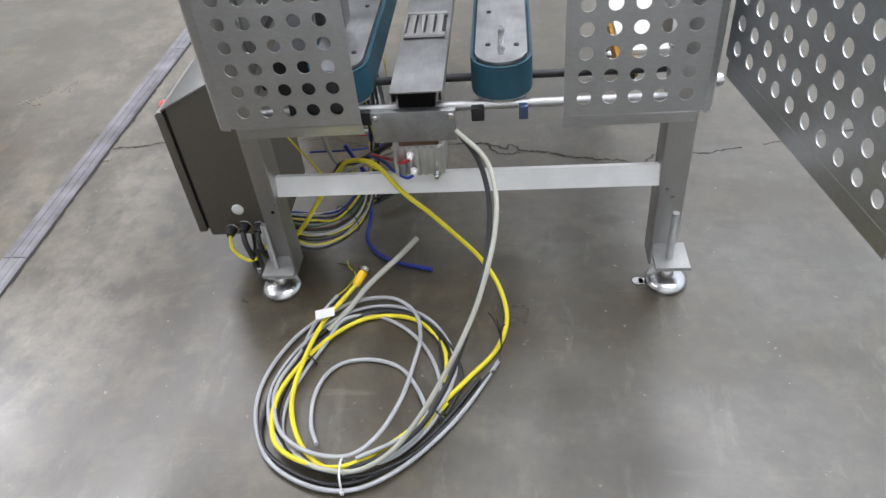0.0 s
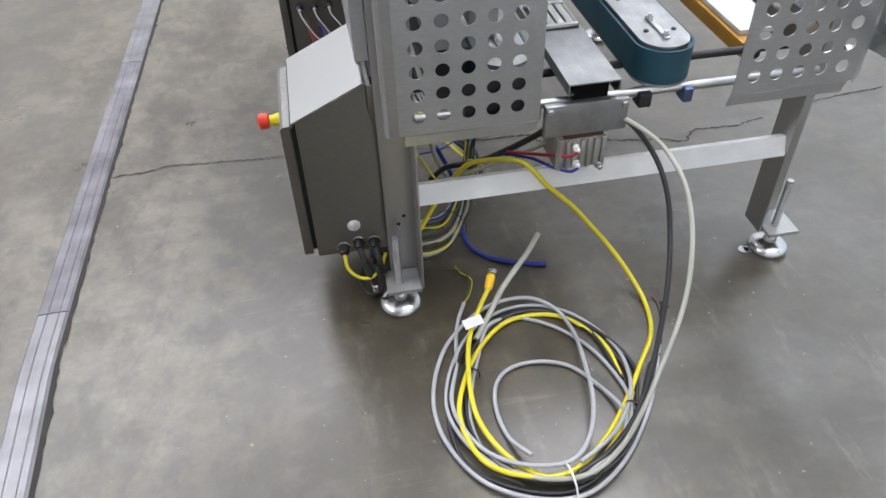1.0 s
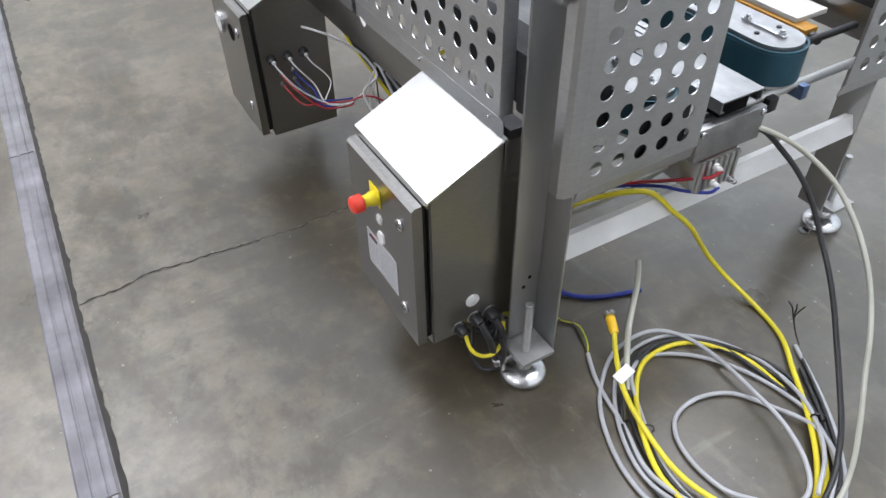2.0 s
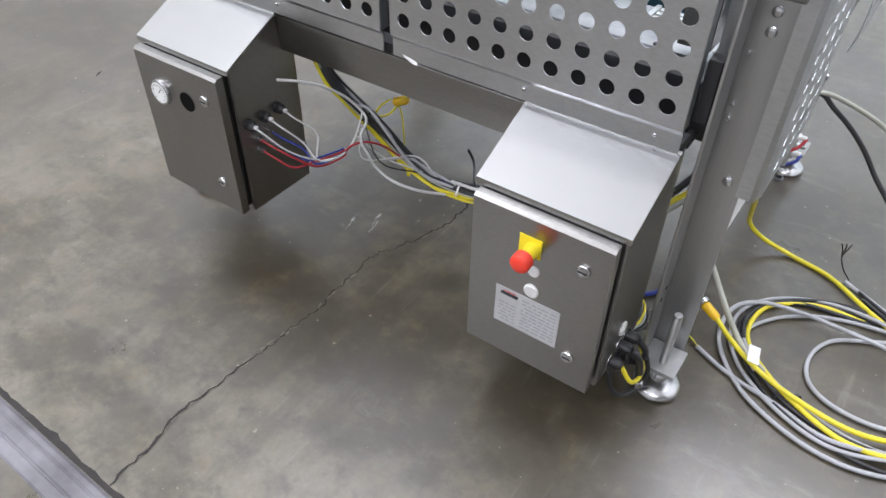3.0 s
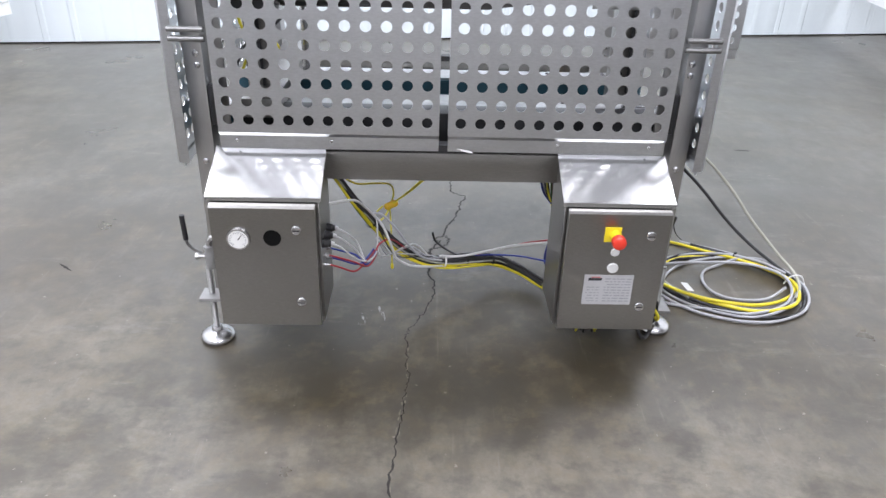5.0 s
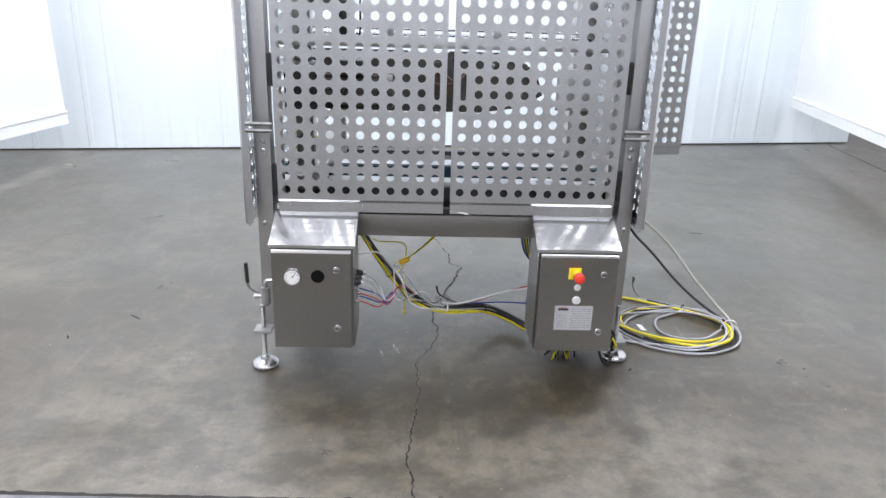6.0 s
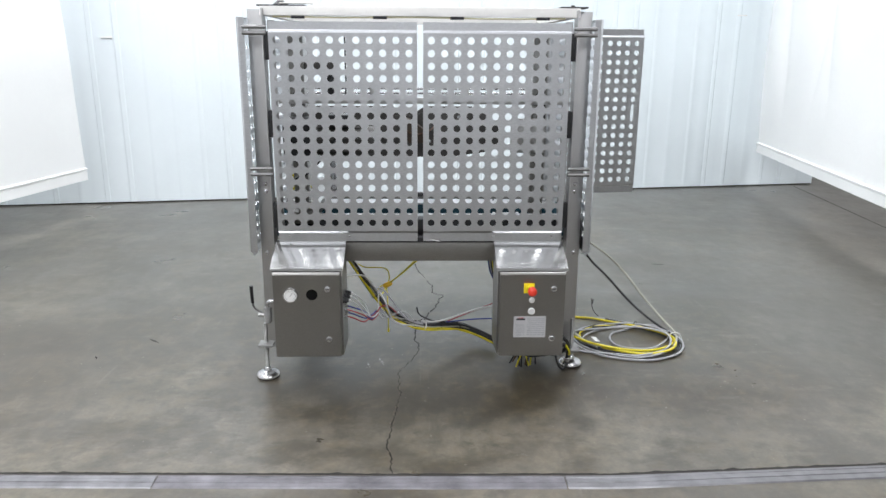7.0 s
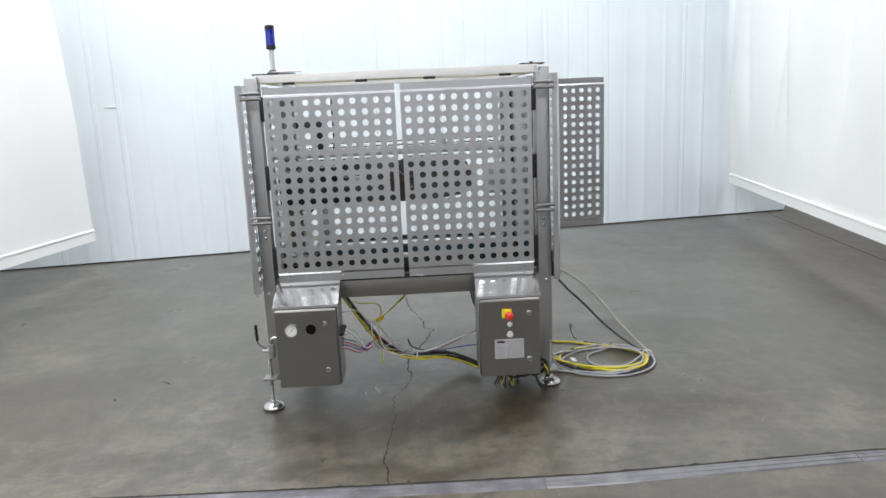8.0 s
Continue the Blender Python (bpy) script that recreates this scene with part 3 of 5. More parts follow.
crack([(-1.376, 2.55), (-1.18, 2.571), (-0.95, 2.562), (-0.80, 2.545), (-0.657, 2.54), (-0.52, 2.552), (-0.44, 2.53), (-0.324, 2.472), (-0.19, 2.452), (-0.07, 2.478),
       (0.11, 2.470), (0.17, 2.43), (0.206, 2.449), (0.235, 2.41), (0.32, 2.405), (0.42, 2.356), (0.545, 2.33), (0.66, 2.30), (0.70, 2.36), (0.86, 2.37), (1.01, 2.40), (1.25, 2.47), (1.57, 2.51)], 0.0055, 8)
crack([(0.10, 2.472), (0.15, 2.405), (0.20, 2.392), (0.235, 2.402)], 0.0040, 15)


bm = mesh()
g0, g1 = Vector((4.70, -2.02, 0.001)), Vector((-1.2, -1.46, 0.001))
side = Vector((-0.09, -1, 0)).normalized() * 0.006
bm.faces.new([bm.verts.new(q) for q in (g0 - side, g0 + side, g1 + side, g1 - side)])
solid("floor_gap", bm, CRACKM, "thin dark saw cut across the slab", "floor joint", kind="structure")


# ---- the machine ----
MX, MY = 0.168, 4.88          # mirror sums of the machine's two middles
machine = thing("case_sealer", (0.084, 2.44, 0.0), "stainless packing machine with perforated guard doors on levelling feet", "machine")


def fx(x, far):
    return MX - x if far else x


def fy(y, far):
    return MY - y if far else y


def bx(bm, x0, x1, y0, y1, z0, z1, mx=False, my=False, bev=0.0):
    xs, ys = sorted((fx(x0, mx), fx(x1, mx))), sorted((fy(y0, my), fy(y1, my)))
    box(bm, *xs, *ys, z0, z1, bev)


for mx in (False, True):
    for my in (False, True):
        bm = mesh()
        if mx:
            bx(bm, -0.406, -0.400, 1.690, 1.771, 0.112, 1.715, mx, my, 0.0015)
            bx(bm, -0.487, -0.4065, 1.765, 1.771, 0.112, 1.715, mx, my)
        else:
            bx(bm, -0.412, -0.406, 1.672, 1.752, 0.112, 1.715, mx, my, 0.0015)
            bx(bm, -0.487, -0.4125, 1.746, 1.752, 0.112, 1.718, mx, my, 0.0015)
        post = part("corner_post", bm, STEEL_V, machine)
        rx, ry = (-0.515, 3.187) if (my and not mx) else (fx(-0.455, mx), fy(1.703, my)) if mx else (-0.471, 1.698)
        bm = mesh()
        py_back = 1.7645 if mx else 1.7455
        px0, px1 = (-0.555, -0.487) if (my and not mx) else sorted((fx(-0.505, mx), fx(-0.4135, mx)))
        py0, py1 = (3.15, 3.22) if (my and not mx) else sorted((fy(1.660, my), fy(py_back, my)))
        pz = 0.168 if (my and not mx) else 0.113
        fz = floor_height(rx, ry)
        box(bm, px0, px1, py0, py1, pz, pz + 0.012, 0.002)
        part("foot_bracket", bm, BRACKET, machine)
        bm = mesh()
        rod(bm, (rx, ry, fz + 0.03), (rx, ry, 0.28), 0.0094, 14, 0.001)
        for k in range(int((0.275 - fz - 0.045) / 0.0038)):
            turned(bm, (rx, ry, fz + 0.045 + k * 0.0038), (0, 0, 1), [(0, 0.0092), (0.0012, 0.0101), (0.0024, 0.0092)], 12)
        stud = part("levelling_stud", bm, DULLROD, machine)
        bm = mesh()
        turned(bm, (rx, ry, fz), (0, 0, 1), [(0.003, 0.050), (0.005, 0.0545), (0.012, 0.0570), (0.019, 0.0550), (0.025, 0.0490), (0.030, 0.0390), (0.033, 0.0280), (0.036, 0.0190), (0.047, 0.0165), (0.052, 0.013)], 36)
        foot = part("levelling_foot", bm, CHROME, machine)
        bm = mesh()
        turned(bm, (rx, ry, fz), (0, 0, 1), [(0, 0.0505), (0.0028, 0.0525)], 32)
        part("rubber_pad", bm, GASKET, foot)
        bm = mesh()
        turned(bm, (rx, ry, 0.101 if pz < 0.15 else 0.156), (0, 0, 1), [(0, 0.0165), (0.0115, 0.0165)], 6)
        part("lock_nut", bm, DULLROD, stud)
        if mx and not my:
            bm = mesh()
            box(bm, rx - 0.075, rx - 0.045, ry - 0.012, ry + 0.012, fz + 0.001, fz + 0.008, 0.002)
            turned(bm, (rx - 0.075, ry, fz + 0.001), (0, 0, 1), [(0, 0.015), (0.007, 0.015)], 20)
            part("anchor_lug", bm, CHROME, foot)
        # nuts and bolt heads on the post
        for bz, by, br in ((0.60, 1.70, 0.010), (0.90, 1.71, 0.010), (0.935, 1.71, 0.010), (0.756, 1.735, 0.005), (0.728, 1.735, 0.005), (1.00, 1.735, 0.005), (1.30, 1.735, 0.005), (0.855, 1.735, 0.005)):
            bm = mesh()
            turned(bm, (fx(-0.400 if mx else -0.412, mx), fy(by, my), bz), (-1, 0, 0), [(0, br), (0.003, br), (0.005, br * 0.7)], 12)
            part("bolt", bm, CHROME, post)
        # discs: black ones painted for the near posts' dark holes, chrome ones are bolts
        for bz, bxx in ((0.31, -0.44), (0.285, -0.455)):
            bm = mesh()
            turned(bm, (fx(bxx, mx), fy(1.765 if mx else 1.746, my), bz), (0, 1 if my else -1, 0), [(0, 0.005), (0.001, 0.005)], 12)
            part("bolt_disc", bm, CHROME if mx else GASKET, post)

# rails and braces
for my in (False, True):
    bm = mesh()
    prof = strip_outline([(1.692, 0.377), (1.711, 0.427), (1.735, 0.418)], -0.004)
    extrude(bm, [(fy(u, my), v) for u, v in prof], 0, -0.4055, 0.5675)
    part("cross_brace", bm, MILL, machine, "bright bare metal angle brace")
for mx in (False, True):
    bm = mesh()
    bx(bm, -0.50, -0.455, 1.783, 3.097, 0.583, 0.672, mx, False, 0.002)
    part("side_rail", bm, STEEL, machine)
    # recessed lip, coloured dark for the shaded gap under the door
    bm = mesh()
    bx(bm, -0.490, -0.45, 1.783, 3.097, 0.6725, 0.694, mx)
    part("shaded_rail_lip", bm, DARKMETAL, machine)
    bm = mesh()
    bx(bm, -0.455, -0.40, 1.735, 3.145, 1.688, 1.727, mx, False, 0.002)
    part("top_rail", bm, RAILWHITE, machine, "bright top rail")
for my in (False, True):
    bm = mesh()
    ys = sorted((fy(1.735, my), fy(1.775, my)))
    box(bm, -0.399, 0.567, *ys, 1.688, 1.727, 0.002)
    part("top_rail", bm, RAILWHITE, machine)


def guard_door(w, h, nc, nr, pu, pv, u0, v0, slot_col, turn, label, finish=SHEET):
    """A perforated door leaf with bent margins; u to the right, v up, depth away from the viewer."""
    us = [u0 + pu * k for k in range(nc)]
    vs = [v0 + pv * k for k in range(nr)]
    bm = mesh()
    perforated(bm, w, h, us, vs, pu, pv, 0.0158, 0.0025, ((slot_col, 7, 2),) if slot_col is not None else ())
    leaf = part("guard_door", bm, finish, machine, label, turn, 30)
    bm = mesh()
    extrude(bm, strip_outline([(0.0, h + 0.0003), (0.0025, h + 0.0035), (0.009, h + 0.0095), (0.0105, h + 0.013), (0.012, h + 0.047)], -0.0025), 0, 0.0, w)
    part("top_fold", bm, finish, leaf, "", turn, 10)
    bm = mesh()
    extrude(bm, strip_outline([(0.0, -0.0003), (0.009, -0.012), (0.009, -0.0505)], 0.0025), 0, 0.0, w)
    part("bottom_fold", bm, finish, leaf, "", turn, 10)
    for u in (-0.0005, w - 0.002):
        bm = mesh()
        box(bm, u, u + 0.0025, 0.0028, 0.03, 0.0, h)
        part("side_fold", bm, finish, leaf, "", turn)
    return leaf


def face_west(x, y, z):
    return Matrix(((0, 1, 0, x), (-1, 0, 0, y), (0, 0, 1, z), (0, 0, 0, 1)))


guard_door(0.643, 0.882, 11, 16, 0.0575, 0.0542, 0.033, 0.039, 10, face_west(-0.518, 3.100, 0.733), "closed perforated stainless guard door with a slot grip")
guard_door(0.648, 0.882, 11, 16, 0.0575, 0.0542, 0.036, 0.039, 0, face_west(-0.518, 2.430, 0.733), "closed perforated stainless guard door with a slot grip")
for sy in (2.774, 2.103, 3.05, 1.83):
    bm = mesh()
    turned(bm, (-0.511, sy, 0.708), (-1, 0, 0), [(0, 0.0042), (0.002, 0.0042), (0.0032, 0.0025)], 10)
    part("fold_screw", bm, CHROME, machine)
bm = mesh()
tube(bm, [(-0.445, 3.09, 1.683), (-0.446, 2.8, 1.681), (-0.445, 2.45, 1.684), (-0.446, 2.1, 1.680), (-0.445, 1.80, 1.683)], 0.0038, 8)
rail_cable = part("rail_cable", bm, CREAM, machine, "cream cable tied under the top rail")
for ty in (2.98, 2.62, 2.28, 1.90):
    bm = mesh()
    rod(bm, (-0.446, ty - 0.03, 1.6815), (-0.446, ty + 0.03, 1.6815), 0.0065, 12, 0.001)
    part("black_wrap", bm, BLACK, rail_cable)
# the far side's leaf stands open
ux, uy = Vector((0.100, -0.600)).normalized()
guard_door(0.612, 0.903, 10, 16, 0.0578, 0.0555, 0.045, 0.035, 9, Matrix(((ux, -uy, 0, 0.668), (uy, ux, 0, 1.684), (0, 0, 1, 0.725), (0, 0, 0, 1))), "perforated stainless guard door swung wide open")


def end_panel(x0, x1, my, fold_left):
    w = x1 - x0
    us = [0.044 + 0.0545 * k for k in range(5)]
    vs = [0.042 + 0.0527 * k for k in range(19)]
    if my:
        turn = Matrix(((1, 0, 0, x0), (0, -1, 0, 3.250), (0, 0, 1, 0.624), (0, 0, 0, 1)))
    else:
        turn = Matrix(((1, 0, 0, x0), (0, 1, 0, 1.630), (0, 0, 1, 0.624), (0, 0, 0, 1)))
    bm = mesh()
    perforated(bm, w, 1.056, us, vs, 0.0545, 0.0527, 0.0155, 0.0025)
    leaf = part("end_guard", bm, SHEET, machine, "perforated stainless end guard panel", turn, 30)
    bm = mesh()
    extrude(bm, strip_outline([(0.0, -0.0003), (0.004, -0.006), (0.010, -0.034)], 0.0025), 0, 0.0 if not fold_left else 0.012, w if fold_left else w - 0.012)
    part("bottom_fold", bm, SHEET, leaf, "", turn, 10)
    bm = mesh()
    if fold_left:
        extrude(bm, strip_outline([(-0.0003, 0.0), (-0.022, 0.005), (-0.030, 0.014), (-0.030, 0.040)], -0.0025), 2, -0.006, 1.056)
    else:
        extrude(bm, strip_outline([(w + 0.0003, 0.0), (w + 0.016, 0.008), (w + 0.022, 0.020), (w + 0.022, 0.040)], 0.0025), 2, -0.006, 1.056)
    part("side_fold", bm, SHEET, leaf, "", turn)
    bm = mesh()
    box(bm, 0.0, w, 0.0028, 0.03, 1.0535, 1.056)
    part("top_fold", bm, SHEET, leaf, "", turn)


for my in (False, True):
    end_panel(-0.447, -0.134, my, True)
    end_panel(0.322, 0.626, my, False)
    for hz in (1.005, 1.625):
        for dz in (-0.013, 0.013):
            bm = mesh()
            rod(bm, (-0.487, fy(1.662, my), hz + dz), (-0.487, fy(1.765, my), hz + dz), 0.0085, 16, 0.002)
            part("hinge_pin", bm, HINGE, machine)

# ---- belts and slides inside the machine ----
def side_belt(x0, x1, y0, y1, z0, z1):
    r = (x1 - x0) / 2
    cx = (x0 + x1) / 2

    def oval(rr, n=14):
        out = [(cx + rr * math.cos(math.pi + math.pi * k / n), y0 + r + rr * math.sin(math.pi + math.pi * k / n)) for k in range(n + 1)]
        return out + [(cx + rr * math.cos(math.pi * k / n), y1 - r + rr * math.sin(math.pi * k / n)) for k in range(n + 1)]
    bm = mesh()
    extrude(bm, oval(r), 2, z0 + 0.006, z1 - 0.004)
    o0, o1 = oval(r), oval(r - 0.006)
    lo = [[bm.verts.new((x, y, z)) for x, y in o] for o, z in ((o0, z1 - 0.0035), (o0, z1 + 0.003), (o1, z1 + 0.003), (o1, z1 - 0.0035))]
    for k in range(len(o0)):
        q = (k + 1) % len(o0)
        for u in range(4):
            bm.faces.new((lo[u][k], lo[u][q], lo[(u + 1) % 4][q], lo[(u + 1) % 4][k]))
    b = part("grip_belt", bm, BELT, machine, "blue-green rubber side belt")
    bm = mesh()
    extrude(bm, oval(r - 0.0115), 2, z1 - 0.0035, z1 + 0.010)
    part("belt_cover", bm, PLATE, b, "scuffed metal cover plate")
    bm = mesh()
    extrude(bm, oval(r - 0.006), 2, z0 - 0.004, z0 + 0.0055)
    part("belt_bed", bm, CAST, b)
    zz = z1 + 0.010
    bm = mesh()
    box(bm, cx - 0.0065, cx + 0.0065, y0 + 0.048, y0 + 0.168, zz, zz + 0.006, 0.002)
    for yy in (y0 + 0.06, y0 + 0.155):
        turned(bm, (cx, yy, zz), (0, 0, 1), [(0.006, 0.0095), (0.012, 0.0095), (0.012, 0.006), (0.017, 0.006)], 6)
    part("tension_bar", bm, CHROME, b)
    for dx, dy in ((-0.03, 0.10), (0.035, 0.095), (-0.03, 0.28), (0.03, 0.36)):
        bm = mesh()
        turned(bm, (cx + dx, y0 + dy, zz), (0, 0, 1), [(0, 0.006), (0.003, 0.006), (0.004, 0.004)], 12)
        part("screw", bm, DARKMETAL, b)


side_belt(0.116, 0.258, 1.675, 3.22, 0.638, 0.722)
side_belt(-0.262, -0.120, 1.675, 3.22, 0.638, 0.722)

bm = mesh()
extrude(bm, [(-0.065, 0.690), (0.055, 0.690), (0.055, 0.663), (0.043, 0.663), (0.043, 0.666), (0.0515, 0.666), (0.0515, 0.6865), (-0.0615, 0.6865), (-0.0615, 0.666), (-0.053, 0.666), (-0.053, 0.663), (-0.065, 0.663)], 1, 1.648, 3.23)
part("slide_channel", bm, PLATE, machine, "scuffed metal channel down the middle")
bm = mesh()
box(bm, -0.050, 0.034, 1.662, 3.2, 0.6425, 0.6860, 0.002)
part("slide_core", bm, VOID, machine)
bm = mesh()
box(bm, -0.058, 0.046, 1.915, 2.055, 0.6905, 0.693, 0.001)
sensor_cover = part("sensor_cover", bm, DARKMETAL, machine)
for k in range(4):
    bm = mesh()
    box(bm, -0.052 + 0.024 * k, -0.034 + 0.024 * k, 1.93, 2.04, 0.6935, 0.700, 0.002)
    part("slat", bm, CAST, sensor_cover)
for ya, yb in ((1.915, 1.928), (2.042, 2.055)):
    bm = mesh()
    box(bm, -0.058, 0.046, ya, yb, 0.6935, 0.702, 0.002)
    part("end_bar", bm, CAST, sensor_cover)
bm = mesh()
box(bm, -0.115, 0.080, 1.644, 1.662, 0.562, 0.642, 0.002)
mount = part("mounting_plate", bm, PLATE, machine, "scuffed metal mounting plate")
for sxx in (-0.105, 0.070):
    bm = mesh()
    turned(bm, (sxx, 1.644, 0.630), (0, -1, 0), [(0, 0.008), (0.004, 0.008), (0.006, 0.005)], 14)
    part("screw", bm, CHROME, mount)
bm = mesh()
box(bm, -0.062, 0.034, 1.655, 1.74, 0.545, 0.5615, 0.002)
part("spacer", bm, BROWNC, machine)
bm = mesh()
box(bm, -0.078, 0.044, 1.652, 1.76, 0.462, 0.5445, 0.003)
cyl = part("air_cylinder", bm, CAST, machine, "ribbed aluminium air cylinder")
for k in range(7):
    bm = mesh()
    box(bm, -0.075 + 0.0175 * k, -0.066 + 0.0175 * k, 1.645, 1.6515, 0.464, 0.543, 0.0015)
    part("rib", bm, CAST, cyl)
for zz, xx in ((0.525, -0.035), (0.480, -0.03), (0.470, 0.025)):
    bm = mesh()
    turned(bm, (xx, 1.645, zz), (0, -1, 0), [(0, 0.009), (0.006, 0.009), (0.006, 0.006), (0.018, 0.006), (0.02, 0.004)], 14)
    part("air_fitting", bm, WHITEP if zz != 0.470 else CHROME, cyl)
for ry_, rz_, rr, mt in ((1.690, 0.626, 0.011, DULLROD), (1.80, 0.640, 0.010, DARKMETAL), (3.19, 0.626, 0.011, DULLROD), (3.08, 0.640, 0.010, DARKMETAL)):
    bm = mesh()
    rod(bm, (-0.405, ry_, rz_), (0.573, ry_, rz_), rr, 18, 0.001)
    part("guide_shaft", bm, mt, machine)
for cx_, mt in ((0.130, BLACK), (0.235, BLUEMET), (-0.135, BLACK), (-0.250, BLACK)):
    bm = mesh()
    hw = 0.011 if mt is BLUEMET else 0.015
    box(bm, cx_ - hw, cx_ + hw, 1.664, 1.706, 0.598, 0.6325, 0.003)
    part("shaft_clamp", bm, mt, machine)
# carrying bar in orange with a pale cover
bm = mesh()
box(bm, 0.47, 0.52, 1.86, 3.05, 0.585, 0.625, 0.004)
part("orange_bar", bm, ORANGE, machine, "orange painted bar with a pale cover")
bm = mesh()
box(bm, 0.4805, 0.60, 1.90, 3.02, 0.6255, 0.64, 0.003)
part("bar_cover", bm, WHITEP, machine)
bm = mesh()
rod(bm, (0.495, 1.83, 0.605), (0.495, 1.8595, 0.605), 0.014, 16, 0.002)
part("bar_end", bm, DARKMETAL, machine)
# guessed plate, raised until the lower door holes look black from the camera
bm = mesh()
box(bm, -0.355, -0.266, 1.76, 3.10, 0.628, 0.750, 0.003)
part("belt_side_plate", bm, BLACK, machine, "black plate beside the belt, behind the lower holes")
# guessed block, added so the end guard's inner holes look black
bm = mesh()
box(bm, -0.300, -0.165, 1.642, 1.668, 0.590, 0.735, 0.003)
part("dark_block", bm, BLACK, machine, "black block behind the guard holes")
# cross bar under the top head
bm = mesh()
box(bm, -0.405, 0.57, 2.95, 3.06, 0.74, 0.80, 0.004)
part("cross_bar", bm, STEEL, machine)


# taping head hung over the belts
def top_head():
    outline = [(2.03, 1.10), (2.06, 1.20), (2.16, 1.252), (2.42, 1.252), (2.46, 1.228), (2.58, 1.228), (2.62, 1.252), (3.09, 1.252), (3.10, 1.05), (2.92, 1.02), (2.30, 1.02), (2.12, 1.045)]
    bm = mesh()
    extrude(bm, outline, 0, -0.100, -0.092)
    head = part("top_head", bm, HEADMETAL, machine, "dark taping head hung over the belts")
    bm = mesh()
    extrude(bm, outline, 0, 0.190, 0.198)
    part("side_plate", bm, HEADMETAL, head)
    for y, z, r, m in ((2.12, 1.09, 0.030, WHITEP), (2.30, 1.055, 0.024, BLACK), (2.52, 1.075, 0.034, BLACK), (2.74, 1.055, 0.024, DULLROD), (2.95, 1.08, 0.030, BLACK), (2.66, 1.19, 0.02, CAST), (2.36, 1.19, 0.02, CAST)):
        bm = mesh()
        rod(bm, (-0.091, y, z), (0.189, y, z), r, 20, 0.003)
        part("roller", bm, m, head)
    for y, z in ((2.10, 1.19), (2.25, 1.22), (2.40, 1.10), (2.62, 1.12), (2.80, 1.21), (3.02, 1.20), (3.03, 1.07)):
        bm = mesh()
        turned(bm, (-0.100, y, z), (-1, 0, 0), [(0, 0.011), (0.006, 0.011), (0.008, 0.008)], 6)
        part("bolt", bm, CHROME, head)
    bm = mesh()
    extrude(bm, [(2.415, 1.10), (2.50, 1.10), (2.53, 1.14), (2.53, 1.225), (2.48, 1.205), (2.415, 1.155)], 0, -0.175, -0.101)
    part("gusset", bm, RUSTY, head, "brown bracket block")
    bm = mesh()
    tube(bm, [(-0.18, 2.53, 1.17), (-0.20, 2.49, 1.15), (-0.19, 2.45, 1.145), (-0.17, 2.40, 1.16), (-0.12, 2.36, 1.19)], 0.004, 8)
    part("red_wire", bm, BROWNC, head, "thin dark red wire")
    return head


top_head()
# geared motor in the corner
bm = mesh()
turned(bm, (-0.285, 2.66, 1.125), (0, 1, 0), [(0, 0.04), (0.006, 0.066), (0.05, 0.070), (0.055, 0.062), (0.27, 0.062), (0.275, 0.07), (0.29, 0.07)], 28)
motor = part("drive_motor", bm, HEADMETAL, machine, "dark finned drive motor")
for k in range(14):
    a = 2 * math.pi * k / 14
    bm = mesh()
    box(bm, -0.0025, 0.0025, 2.718, 2.932, 0.0615, 0.074)
    part("fin", bm, HEADMETAL, motor, turn=Matrix.Translation((-0.285, 0, 1.125)) @ Matrix.Rotation(a, 4, "Y"))
bm = mesh()
box(bm, -0.36, -0.215, 2.952, 3.09, 1.03, 1.235, 0.012)
part("gearbox", bm, DARKMETAL, motor, "black gearbox")
bm = mesh()
box(bm, -0.36, -0.24, 2.78, 2.88, 1.203, 1.25, 0.006)
part("terminal_box", bm, BLACK, motor)
bm = mesh()
tube(bm, [(-0.10, 3.12, 1.00), (-0.11, 3.09, 0.92), (-0.12, 3.03, 0.875), (-0.12, 2.99, 0.87), (-0.11, 3.0, 0.90), (-0.10, 3.08, 0.87), (-0.10, 3.12, 0.80)], 0.005, 8)
part("motor_lead", bm, YELLOW, motor, "yellow motor lead")
bm = mesh()
tube(bm, [(-0.33, 2.80, 1.22), (-0.37, 2.83, 1.16), (-0.38, 2.90, 1.06), (-0.375, 2.98, 0.98), (-0.37, 3.05, 0.93), (-0.36, 3.09, 0.80)], 0.007, 8)
part("motor_lead", bm, BLACKC, motor, "black motor lead")
# rails and rods behind the doors
bm = mesh()
box(bm, -0.40, -0.37, 1.775, 3.105, 1.305, 1.334, 0.003)
part("inner_rail", bm, CAST, machine)
for z_ in (1.318, 1.343):
    bm = mesh()
    rod(bm, (0.25, 1.78, z_), (0.25, 3.10, z_), 0.0065, 12)
    part("guide_rod", bm, CHROME, machine)
for yy, zz in ((2.20, 1.33), (2.70, 1.33)):
    bm = mesh()
    box(bm, 0.235, 0.265, yy - 0.02, yy + 0.02, zz - 0.028, zz + 0.032, 0.003)
    part("rod_clamp", bm, CAST, machine)
bm = mesh()
rod(bm, (-0.05, 2.90, 0.80), (-0.05, 2.90, 1.019), 0.022, 18)
part("lift_column", bm, CHROME, machine)
